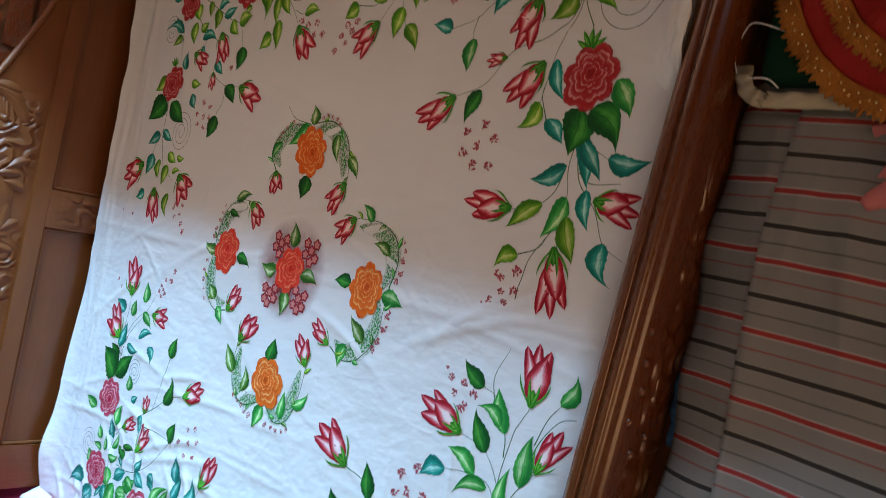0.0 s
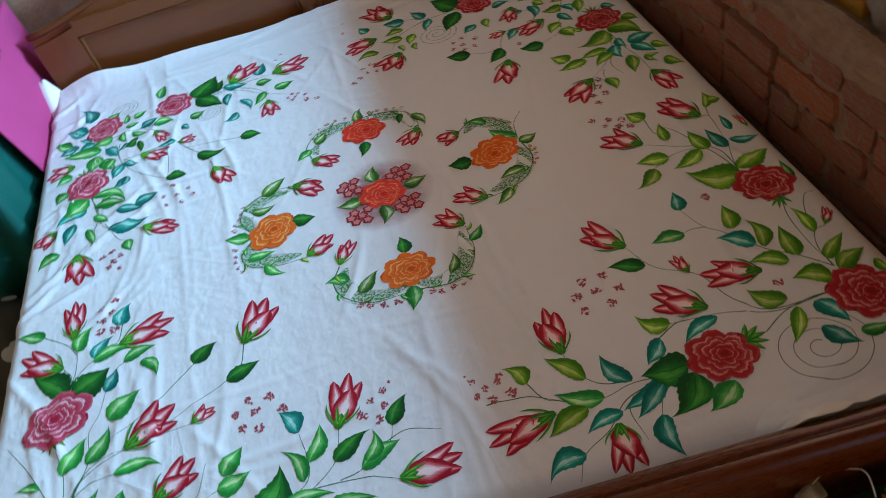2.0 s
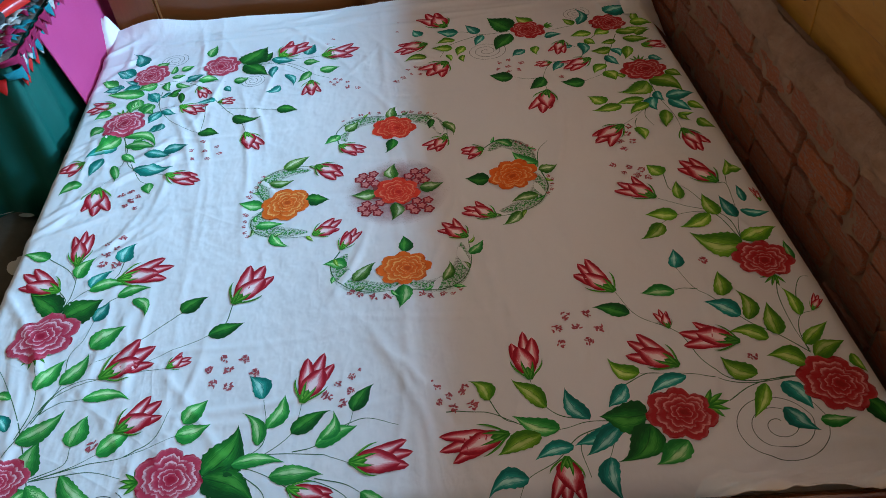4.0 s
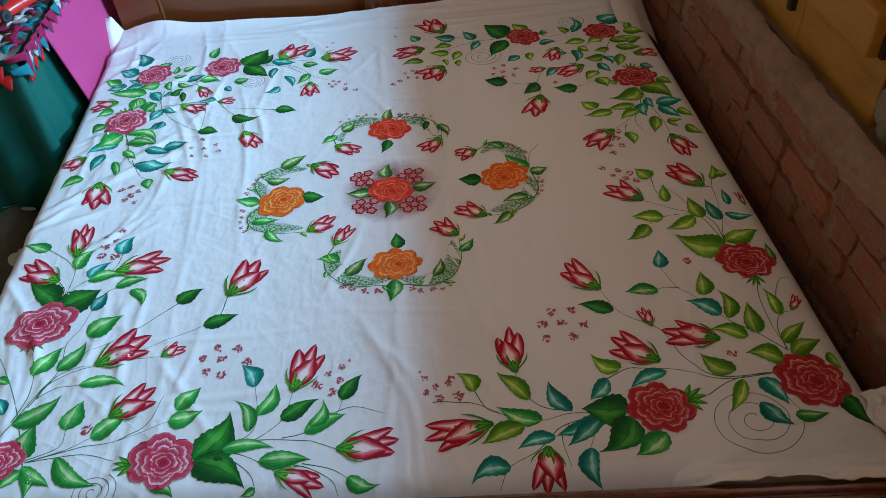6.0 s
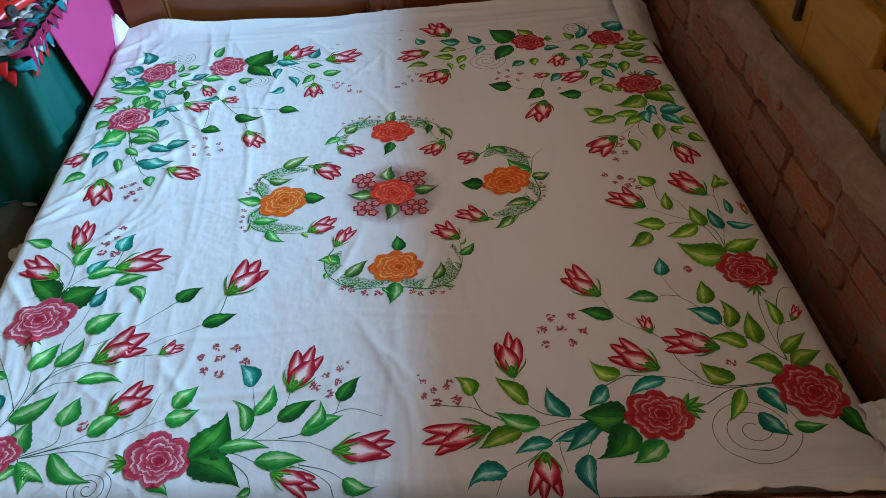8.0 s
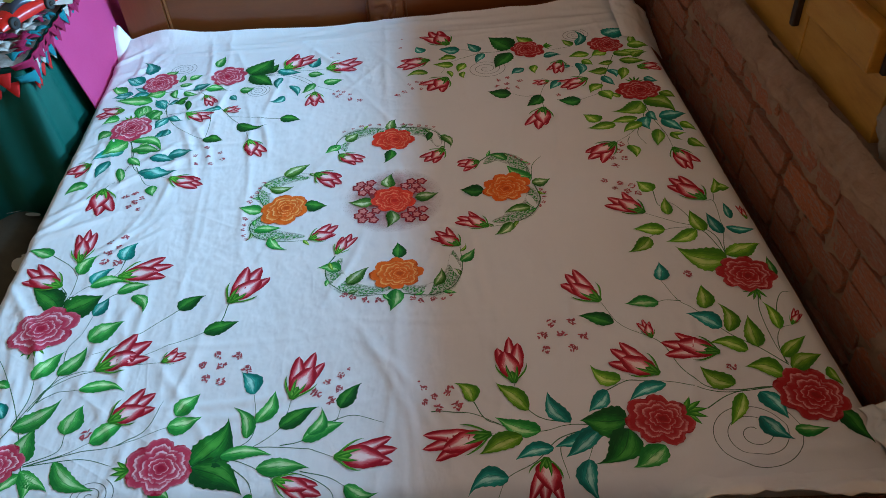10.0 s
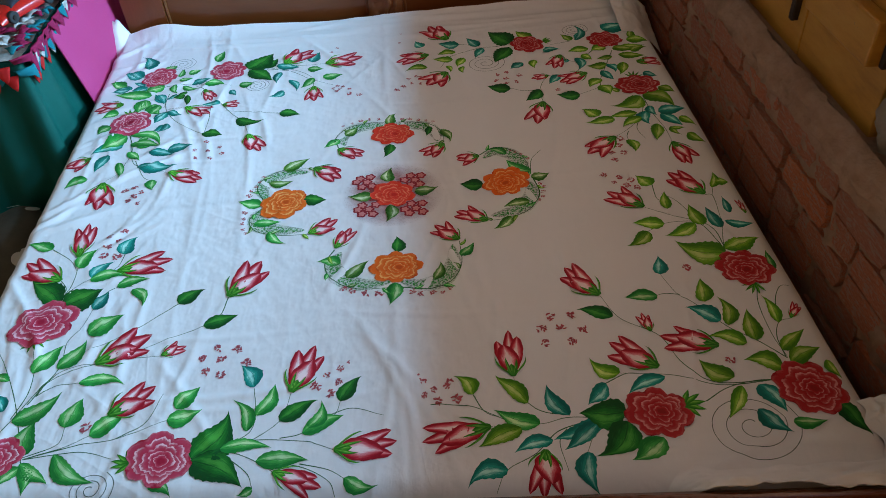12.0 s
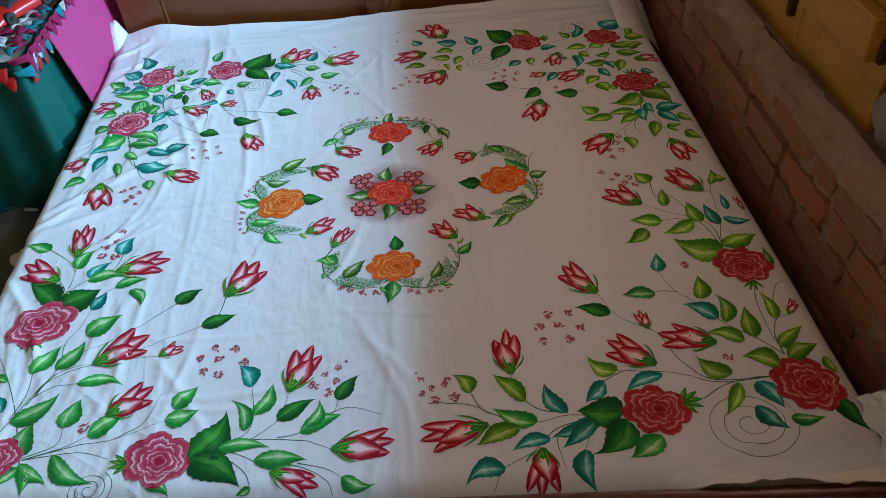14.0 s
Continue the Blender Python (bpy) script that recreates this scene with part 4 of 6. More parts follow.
stem((0.742, -0.713), (0.630, -0.714), (0.544, -0.678), (0.441, -0.660))
stem((0.742, -0.713), (0.622, -0.706), (0.572, -0.650), (0.546, -0.571), (0.478, -0.514), (0.450, -0.439))
stem((0.782, -0.663), (0.740, -0.610), (0.694, -0.565), (0.650, -0.494), (0.619, -0.455), (0.600, -0.391))
stem((0.624, -0.459), (0.594, -0.452), (0.575, -0.455))
stem((0.800, -0.451), (0.781, -0.510), (0.776, -0.599), (0.783, -0.660))
stem((0.780, -0.660), (0.783, -0.607), (0.802, -0.568), (0.830, -0.560))
stem((0.771, -0.329), (0.771, -0.265), (0.752, -0.230), (0.711, -0.216), (0.659, -0.218), (0.613, -0.241))
stem((0.771, -0.329), (0.742, -0.229), (0.685, -0.189), (0.628, -0.148))
stem((0.769, -0.335), (0.780, -0.286), (0.800, -0.228))
stem((0.750, -0.237), (0.739, -0.207), (0.714, -0.137), (0.686, -0.100))
stem((0.588, -0.749), (0.639, -0.722), (0.699, -0.711), (0.742, -0.713))
stem((0.802, -0.568), (0.819, -0.506), (0.844, -0.466), (0.869, -0.460))
# foot side, middle
rosebud(0.228, -0.644, 90, 0.124, 0.064)
leaf(0.142, -0.679, 115, 0.061, 0.034, "lime")
leaf(0.247, -0.712, 141, 0.091, 0.037, "lime")
leaf(0.262, -0.763, 148, 0.092, 0.039, "green")
leaf(0.322, -0.749, 115, 0.084, 0.036, "teal")
leaf(0.387, -0.764, -173, 0.110, 0.038, "teal")
leaf(0.372, -0.770, -137, 0.092, 0.034, "teal")
leaf(0.408, -0.682, -146, 0.065, 0.034, "teal")
leaf(0.441, -0.660, 147, 0.069, 0.038, "lime")
rosebud(0.168, -0.759, -172, 0.140, 0.069)
leaf(0.225, -0.768, -149, 0.092, 0.040, "lime")
leaf(0.280, -0.801, -166, 0.078, 0.030, "teal")
leaf(0.188, -0.855, -174, 0.080, 0.040, "teal")
rosebud(0.263, -0.821, -101, 0.098, 0.062)
leaf(0.339, -0.834, -88, 0.081, 0.038, "teal")
leaf(0.527, -0.680, -161, 0.089, 0.030, "teal")
blossom(0.036, -0.615, 0.003)
blossom(0.044, -0.633, 0.008)
blossom(0.066, -0.657, 0.009)
blossom(0.044, -0.670, 0.008)
blossom(0.073, -0.688, 0.010)
blossom(0.095, -0.646, 0.012)
blossom(0.109, -0.687, 0.012)
blossom(0.306, -0.523, 0.011)
blossom(0.330, -0.490, 0.011)
blossom(0.347, -0.526, 0.011)
blossom(0.375, -0.492, 0.011)
blossom(0.392, -0.535, 0.011)
blossom(0.310, -0.563, 0.011)
blossom(0.363, -0.567, 0.010)
stem((0.431, -0.766), (0.387, -0.764), (0.321, -0.754), (0.262, -0.763), (0.168, -0.759))
stem((0.322, -0.749), (0.275, -0.736), (0.247, -0.712), (0.230, -0.669), (0.228, -0.644))
stem((0.056, -0.694), (0.108, -0.701), (0.143, -0.710), (0.201, -0.747), (0.262, -0.763))
stem((0.142, -0.679), (0.161, -0.723), (0.201, -0.747))
stem((0.362, -0.765), (0.294, -0.783), (0.244, -0.827), (0.188, -0.855), (0.162, -0.895))
stem((0.424, -0.778), (0.367, -0.791), (0.339, -0.834))
stem((0.311, -0.779), (0.292, -0.808), (0.297, -0.869))
stem((0.408, -0.682), (0.453, -0.663), (0.487, -0.667))
# foot side, middle towards the room
leaf(-0.405, -0.765, 49, 0.117, 0.078, "dark")
leaf(-0.405, -0.770, -30, 0.124, 0.063, "dark")
leaf(-0.352, -0.750, -1, 0.101, 0.029, "green")
leaf(-0.280, -0.785, 5, 0.100, 0.039, "green")
rosebud(-0.224, -0.630, 69, 0.128, 0.070)
leaf(-0.301, -0.606, 121, 0.071, 0.039, "teal")
leaf(-0.304, -0.714, 107, 0.087, 0.027, "green")
leaf(-0.289, -0.679, 69, 0.082, 0.035, "green")
leaf(-0.242, -0.697, 43, 0.084, 0.037, "dark")
leaf(-0.184, -0.720, 62, 0.066, 0.029, "green")
leaf(-0.196, -0.731, 13, 0.087, 0.039, "green")
leaf(-0.123, -0.664, 69, 0.072, 0.035, "dark")
rosebud(-0.133, -0.776, -0, 0.130, 0.070)
rosebud(-0.246, -0.811, -25, 0.102, 0.050)
leaf(-0.282, -0.840, -150, 0.029, 0.015, "green")
leaf(-0.113, -0.839, -33, 0.064, 0.028, "green")
blossom(-0.420, -0.514, 0.011)
blossom(-0.390, -0.489, 0.011)
blossom(-0.348, -0.497, 0.011)
blossom(-0.380, -0.524, 0.011)
blossom(-0.410, -0.552, 0.011)
blossom(-0.377, -0.565, 0.011)
blossom(-0.324, -0.537, 0.011)
blossom(-0.173, -0.620, 0.012)
blossom(-0.145, -0.641, 0.011)
blossom(-0.129, -0.614, 0.009)
blossom(-0.152, -0.593, 0.008)
blossom(-0.125, -0.579, 0.008)
blossom(-0.107, -0.563, 0.005)
stem((-0.405, -0.768), (-0.352, -0.745), (-0.301, -0.719), (-0.292, -0.673), (-0.301, -0.609))
stem((-0.403, -0.769), (-0.319, -0.749), (-0.242, -0.697), (-0.224, -0.630))
stem((-0.402, -0.771), (-0.310, -0.737), (-0.195, -0.749), (-0.167, -0.759), (-0.133, -0.776))
stem((-0.402, -0.771), (-0.340, -0.759), (-0.295, -0.776), (-0.246, -0.811))
stem((-0.239, -0.738), (-0.196, -0.731), (-0.137, -0.697), (-0.123, -0.664))
stem((-0.148, -0.696), (-0.098, -0.683), (-0.037, -0.708))
stem((-0.280, -0.785), (-0.197, -0.805), (-0.143, -0.840), (-0.130, -0.870))
stem((-0.197, -0.799), (-0.144, -0.817), (-0.113, -0.839))
stem((-0.351, -0.758), (-0.297, -0.806), (-0.282, -0.840))
# corner towards the room
rose(-0.788, -0.720, 0.052, "rose")
rose(-0.467, -0.759, 0.066, "rose")
leaf(-0.521, -0.763, 167, 0.038, 0.031, "calyx")
leaf(-0.477, -0.815, -24, 0.051, 0.023, "green")
leaf(-0.676, -0.726, -35, 0.121, 0.037, "green")
leaf(-0.737, -0.741, -22, 0.082, 0.029, "green")
leaf(-0.737, -0.722, 85, 0.084, 0.047, "green")
leaf(-0.783, -0.641, 31, 0.105, 0.046, "green")
leaf(-0.671, -0.665, 84, 0.072, 0.046, "green")
leaf(-0.616, -0.690, 27, 0.079, 0.043, "green")
rosebud(-0.589, -0.646, 37, 0.106, 0.073)
leaf(-0.673, -0.553, 3, 0.099, 0.030, "green")
leaf(-0.455, -0.644, 51, 0.067, 0.041, "green")
leaf(-0.468, -0.670, 5, 0.069, 0.041, "green")
rosebud(-0.652, -0.502, 33, 0.129, 0.085)
rosebud(-0.512, -0.497, 30, 0.056, 0.039)
leaf(-0.781, -0.514, 74, 0.087, 0.044, "green")
leaf(-0.733, -0.505, 48, 0.087, 0.043, "green")
leaf(-0.732, -0.746, -75, 0.066, 0.027, "green")
leaf(-0.735, -0.746, -125, 0.056, 0.032, "green")
leaf(-0.825, -0.530, 160, 0.057, 0.019, "green")
leaf(-0.809, -0.610, 132, 0.067, 0.024, "teal")
leaf(-0.811, -0.409, -70, 0.046, 0.026, "calyx")
blossom(-0.629, -0.670, 0.012)
swirl(-0.585, -0.811, 0.045)
stem((-0.801, -0.670), (-0.784, -0.630), (-0.761, -0.577), (-0.729, -0.503), (-0.733, -0.430), (-0.713, -0.387), (-0.702, -0.332))
stem((-0.735, -0.730), (-0.632, -0.709), (-0.562, -0.703), (-0.468, -0.670))
stem((-0.562, -0.703), (-0.509, -0.669), (-0.488, -0.602))
stem((-0.736, -0.726), (-0.677, -0.704), (-0.671, -0.665))
stem((-0.755, -0.578), (-0.730, -0.522), (-0.688, -0.504), (-0.652, -0.502))
stem((-0.755, -0.578), (-0.721, -0.554), (-0.673, -0.553))
stem((-0.766, -0.599), (-0.728, -0.530), (-0.617, -0.497), (-0.512, -0.497))
stem((-0.789, -0.632), (-0.775, -0.570), (-0.780, -0.509), (-0.798, -0.452))
stem((-0.735, -0.730), (-0.627, -0.726), (-0.560, -0.748))
stem((-0.735, -0.730), (-0.664, -0.712), (-0.616, -0.690))
stem((-0.732, -0.746), (-0.790, -0.597), (-0.850, -0.485), (-0.911, -0.397))
rose(-0.804, -0.365, 0.076, "rose")
leaf(-0.785, -0.303, 147, 0.130, 0.061, "dark")
leaf(-0.777, -0.313, 34, 0.096, 0.077, "dark")
rosebud(-0.786, -0.141, 94, 0.136, 0.060)
rosebud(-0.806, -0.223, 147, 0.134, 0.069)
leaf(-0.862, -0.101, 148, 0.079, 0.034, "green")
leaf(-0.773, -0.184, 64, 0.074, 0.042, "green")
leaf(-0.733, -0.223, 63, 0.068, 0.037, "teal")
leaf(-0.735, -0.230, 7, 0.088, 0.038, "green")
rosebud(-0.675, -0.206, 12, 0.135, 0.080)
leaf(-0.663, -0.261, 12, 0.077, 0.034, "green")
leaf(-0.623, -0.277, -52, 0.073, 0.027, "green")
leaf(-0.702, -0.332, 54, 0.060, 0.037, "teal")
leaf(-0.690, -0.413, 41, 0.086, 0.058, "green")
leaf(-0.671, -0.145, 83, 0.062, 0.042, "teal")
blossom(-0.720, -0.145, 0.012)
blossom(-0.689, -0.149, 0.013)
blossom(-0.721, -0.113, 0.012)
blossom(-0.695, -0.091, 0.010)
blossom(-0.722, -0.076, 0.009)
blossom(-0.690, -0.059, 0.009)
stem((-0.780, -0.308), (-0.776, -0.252), (-0.776, -0.193), (-0.786, -0.141))
stem((-0.862, -0.101), (-0.805, -0.149), (-0.776, -0.193))
stem((-0.806, -0.223), (-0.786, -0.251), (-0.779, -0.280))
stem((-0.779, -0.289), (-0.758, -0.245), (-0.729, -0.225), (-0.675, -0.206))
stem((-0.671, -0.145), (-0.677, -0.186), (-0.693, -0.208))
stem((-0.693, -0.291), (-0.665, -0.266), (-0.626, -0.265))
rosebud(-0.389, -0.334, 57, 0.131, 0.087)
leaf(-0.434, -0.419, 18, 0.080, 0.039, "dark")
leaf(-0.503, -0.340, 51, 0.067, 0.042, "dark")
stem((-0.389, -0.334), (-0.401, -0.390), (-0.434, -0.419), (-0.516, -0.452), (-0.611, -0.498))
stem((-0.503, -0.340), (-0.544, -0.373), (-0.598, -0.418), (-0.686, -0.465))
# head corner towards the room
# Lime leaves are coloured green here to carry the bluish light.
rose(-0.757, 0.748, 0.062, "rose")
rose(-0.529, 0.751, 0.064, "rose")
rose(-0.792, 0.467, 0.068, "rose")
leaf(-0.804, 0.805, 99, 0.095, 0.042, "teal")
leaf(-0.814, 0.761, 157, 0.064, 0.047, "teal")
leaf(-0.860, 0.717, 167, 0.053, 0.037, "green")
leaf(-0.842, 0.685, 178, 0.052, 0.037, "teal")
leaf(-0.785, 0.686, -158, 0.048, 0.038, "teal")
leaf(-0.727, 0.680, -161, 0.060, 0.048, "green")
leaf(-0.694, 0.682, -84, 0.048, 0.020, "green")
leaf(-0.667, 0.674, -28, 0.055, 0.021, "green")
leaf(-0.749, 0.796, 30, 0.042, 0.034, "green")
leaf(-0.689, 0.740, 91, 0.046, 0.018, "green")
leaf(-0.662, 0.754, 21, 0.044, 0.027, "green")
leaf(-0.687, 0.714, 12, 0.040, 0.025, "green")
leaf(-0.635, 0.694, 22, 0.049, 0.033, "teal")
leaf(-0.597, 0.673, -3, 0.061, 0.033, "green")
leaf(-0.482, 0.650, 5, 0.044, 0.032, "green")
leaf(-0.575, 0.821, 64, 0.066, 0.031, "green")
leaf(-0.459, 0.746, 55, 0.111, 0.076, "dark")
leaf(-0.458, 0.738, -43, 0.101, 0.051, "dark")
leaf(-0.412, 0.750, 42, 0.064, 0.038, "dark")
leaf(-0.369, 0.754, -15, 0.084, 0.040, "teal")
rosebud(-0.342, 0.764, 46, 0.123, 0.091)
leaf(-0.251, 0.760, 69, 0.072, 0.042, "teal")
leaf(-0.263, 0.716, -10, 0.054, 0.035, "green")
rosebud(-0.204, 0.744, 10, 0.125, 0.088)
leaf(-0.208, 0.647, 26, 0.063, 0.042, "green")
leaf(-0.242, 0.653, -113, 0.069, 0.031, "green")
rosebud(-0.237, 0.598, -89, 0.093, 0.058)
leaf(-0.351, 0.709, -97, 0.073, 0.026, "teal")
leaf(-0.320, 0.652, -64, 0.078, 0.024, "teal")
leaf(-0.334, 0.590, -136, 0.055, 0.032, "teal")
leaf(-0.336, 0.456, -9, 0.067, 0.041, "dark")
leaf(-0.466, 0.444, -25, 0.081, 0.035, "dark")
rosebud(-0.419, 0.350, -67, 0.102, 0.059)
blossom(-0.175, 0.574, 0.007)
blossom(-0.161, 0.589, 0.007)
blossom(-0.153, 0.567, 0.007)
blossom(-0.143, 0.579, 0.007)
blossom(-0.164, 0.555, 0.007)
blossom(-0.124, 0.562, 0.007)
blossom(-0.122, 0.534, 0.009)
blossom(-0.092, 0.522, 0.009)
blossom(-0.168, 0.849, 0.006)
blossom(-0.188, 0.820, 0.006)
leaf(-0.651, 0.614, -159, 0.034, 0.027, "dark")
leaf(-0.644, 0.613, -75, 0.059, 0.017, "dark")
rosebud(-0.592, 0.640, -63, 0.085, 0.043)
rosebud(-0.634, 0.533, -28, 0.098, 0.059)
rosebud(-0.521, 0.535, 1, 0.057, 0.040)
leaf(-0.528, 0.546, 178, 0.055, 0.024, "teal")
leaf(-0.507, 0.622, -45, 0.035, 0.020, "teal")
leaf(-0.761, 0.632, 176, 0.113, 0.048, "green")
rosebud(-0.841, 0.590, -167, 0.090, 0.070)
leaf(-0.775, 0.603, -103, 0.070, 0.032, "green")
leaf(-0.708, 0.582, 132, 0.065, 0.025, "teal")
leaf(-0.723, 0.568, -110, 0.054, 0.029, "green")
leaf(-0.689, 0.515, -34, 0.046, 0.021, "teal")
leaf(-0.687, 0.509, -117, 0.053, 0.028, "teal")
leaf(-0.684, 0.447, -126, 0.041, 0.031, "teal")
leaf(-0.845, 0.540, -166, 0.050, 0.029, "green")
leaf(-0.854, 0.467, -136, 0.046, 0.037, "green")
leaf(-0.790, 0.405, -142, 0.081, 0.056, "green")
leaf(-0.778, 0.403, -23, 0.112, 0.033, "green")
leaf(-0.767, 0.353, -22, 0.086, 0.031, "green")
leaf(-0.789, 0.351, -164, 0.084, 0.044, "teal")
leaf(-0.822, 0.306, -111, 0.074, 0.032, "teal")
leaf(-0.766, 0.312, -39, 0.061, 0.023, "green")
leaf(-0.700, 0.296, -25, 0.069, 0.028, "teal")
leaf(-0.649, 0.303, 7, 0.065, 0.039, "teal")
leaf(-0.722, 0.233, -8, 0.103, 0.037, "teal")
leaf(-0.782, 0.261, -68, 0.078, 0.020, "green")
leaf(-0.667, 0.163, -86, 0.050, 0.031, "green")
leaf(-0.559, 0.372, -12, 0.055, 0.038, "dark")
rosebud(-0.624, 0.189, -24, 0.114, 0.061)
rosebud(-0.801, 0.164, -84, 0.117, 0.076)
leaf(-0.853, 0.195, -156, 0.067, 0.043, "green")
rosebud(-0.868, 0.296, -144, 0.079, 0.065)
blossom(-0.731, 0.123, 0.010)
blossom(-0.707, 0.133, 0.010)
blossom(-0.714, 0.076, 0.009)
blossom(-0.700, 0.094, 0.011)
blossom(-0.683, 0.109, 0.009)
blossom(-0.684, 0.062, 0.008)
blossom(-0.539, 0.324, 0.008)
blossom(-0.497, 0.297, 0.008)
blossom(-0.566, 0.288, 0.008)
blossom(-0.528, 0.276, 0.008)
blossom(-0.486, 0.264, 0.008)
blossom(-0.560, 0.250, 0.008)
blossom(-0.517, 0.241, 0.008)
swirl(-0.697, 0.830, 0.048)
swirl(-0.423, 0.637, 0.041)
leaf(-0.804, 0.514, 103, 0.039, 0.023, "calyx")
stem((-0.780, 0.400), (-0.755, 0.322), (-0.765, 0.225), (-0.798, 0.164))
stem((-0.777, 0.400), (-0.742, 0.263), (-0.707, 0.230), (-0.624, 0.189))
stem((-0.752, 0.307), (-0.699, 0.189), (-0.667, 0.158))
stem((-0.708, 0.582), (-0.689, 0.515), (-0.635, 0.439), (-0.559, 0.372))
stem((-0.705, 0.634), (-0.707, 0.548))
stem((-0.765, 0.661), (-0.678, 0.683), (-0.508, 0.654))
stem((-0.693, 0.539), (-0.634, 0.533))
stem((-0.592, 0.640), (-0.630, 0.675))
stem((-0.528, 0.546), (-0.486, 0.480), (-0.445, 0.425), (-0.419, 0.350))
stem((-0.557, 0.551), (-0.552, 0.458), (-0.555, 0.365))
stem((-0.459, 0.742), (-0.329, 0.716), (-0.250, 0.647), (-0.176, 0.599))
stem((-0.369, 0.754), (-0.255, 0.742), (-0.204, 0.744))
stem((-0.463, 0.743), (-0.330, 0.728), (-0.251, 0.666), (-0.237, 0.598))
stem((-0.336, 0.456), (-0.416, 0.475), (-0.506, 0.499))
# head corner towards the wall
rose(0.473, 0.755, 0.059, "red")
rosebud(0.211, 0.835, 121, 0.130, 0.089)
leaf(0.247, 0.796, 173, 0.073, 0.052, "teal")
leaf(0.310, 0.772, 120, 0.075, 0.038, "teal")
leaf(0.323, 0.758, -123, 0.071, 0.030, "teal")
leaf(0.421, 0.773, 136, 0.103, 0.075, "dark")
leaf(0.412, 0.742, -132, 0.099, 0.052, "dark")
leaf(0.496, 0.800, 143, 0.065, 0.041, "lime")
leaf(0.529, 0.769, -2, 0.029, 0.023, "calyx")
leaf(0.517, 0.696, 7, 0.054, 0.029, "teal")
leaf(0.126, 0.801, 130, 0.051, 0.036, "teal")
rosebud(0.141, 0.742, -167, 0.116, 0.073)
leaf(0.231, 0.746, -168, 0.063, 0.033, "lime")
leaf(0.217, 0.690, 173, 0.069, 0.038, "lime")
leaf(0.255, 0.699, -130, 0.061, 0.032, "lime")
leaf(0.131, 0.656, 179, 0.074, 0.033, "lime")
leaf(0.195, 0.656, -71, 0.046, 0.016, "lime")
leaf(0.246, 0.644, -91, 0.044, 0.019, "lime")
rosebud(0.192, 0.616, -134, 0.107, 0.087)
blossom(0.093, 0.604, 0.007)
blossom(0.109, 0.597, 0.009)
blossom(0.103, 0.559, 0.007)
blossom(0.076, 0.564, 0.007)
blossom(0.067, 0.590, 0.007)
blossom(0.049, 0.547, 0.009)
blossom(0.027, 0.530, 0.009)
blossom(0.052, 0.902, 0.006)
blossom(0.046, 0.844, 0.006)
blossom(0.349, 0.571, 0.009)
blossom(0.381, 0.580, 0.009)
blossom(0.417, 0.556, 0.009)
blossom(0.374, 0.545, 0.009)
blossom(0.341, 0.537, 0.009)
blossom(0.370, 0.514, 0.009)
blossom(0.406, 0.515, 0.009)
leaf(0.379, 0.478, 168, 0.074, 0.054, "dark")
leaf(0.467, 0.457, -137, 0.070, 0.037, "dark")
rosebud(0.465, 0.385, -109, 0.125, 0.072)
leaf(0.441, 0.632, -144, 0.051, 0.027, "teal")
leaf(0.480, 0.644, -108, 0.048, 0.023, "lime")
rosebud(0.569, 0.663, -115, 0.095, 0.055)
leaf(0.617, 0.636, -95, 0.073, 0.028, "teal")
rosebud(0.509, 0.537, -172, 0.057, 0.038)
leaf(0.540, 0.538, -133, 0.058, 0.027, "teal")
rosebud(0.629, 0.534, -155, 0.109, 0.066)
leaf(0.582, 0.411, -177, 0.063, 0.044, "dark")
swirl(0.321, 0.653, 0.065)
swirl(0.647, 0.831, 0.049)
blossom(0.520, 0.448, 0.008)
leaf(0.637, 0.754, 75, 0.103, 0.024, "teal")
leaf(0.639, 0.762, 43, 0.066, 0.024, "teal")
leaf(0.624, 0.756, 122, 0.050, 0.026, "lime")
leaf(0.663, 0.697, -163, 0.059, 0.032, "lime")
rose(0.732, 0.741, 0.058, "red")
rose(0.764, 0.435, 0.065, "red")
leaf(0.741, 0.805, 29, 0.093, 0.064, "teal")
leaf(0.824, 0.728, 72, 0.070, 0.023, "lime")
leaf(0.802, 0.724, -3, 0.067, 0.045, "lime")
leaf(0.772, 0.681, -4, 0.072, 0.033, "lime")
leaf(0.724, 0.690, -167, 0.049, 0.039, "lime")
leaf(0.667, 0.688, -176, 0.063, 0.034, "lime")
leaf(0.743, 0.675, -16, 0.072, 0.034, "lime")
leaf(0.752, 0.627, -10, 0.077, 0.035, "lime")
leaf(0.730, 0.623, 179, 0.046, 0.025, "lime")
leaf(0.635, 0.651, -38, 0.040, 0.030, "lime")
rosebud(0.804, 0.580, -12, 0.081, 0.054)
leaf(0.702, 0.580, -176, 0.059, 0.036, "lime")
leaf(0.754, 0.578, -98, 0.068, 0.030, "lime")
leaf(0.703, 0.576, -63, 0.049, 0.024, "teal")
leaf(0.677, 0.540, -70, 0.060, 0.027, "teal")
leaf(0.800, 0.505, -34, 0.042, 0.029, "teal")
leaf(0.665, 0.489, -141, 0.058, 0.030, "lime")
leaf(0.649, 0.450, -62, 0.054, 0.038, "lime")
leaf(0.822, 0.411, -44, 0.047, 0.034, "lime")
leaf(0.763, 0.479, 76, 0.038, 0.019, "calyx")
leaf(0.755, 0.370, -144, 0.094, 0.055, "lime")
leaf(0.764, 0.375, -34, 0.098, 0.058, "lime")
leaf(0.748, 0.285, -96, 0.063, 0.034, "teal")
leaf(0.784, 0.277, 0, 0.076, 0.044, "teal")
leaf(0.787, 0.264, -55, 0.074, 0.034, "teal")
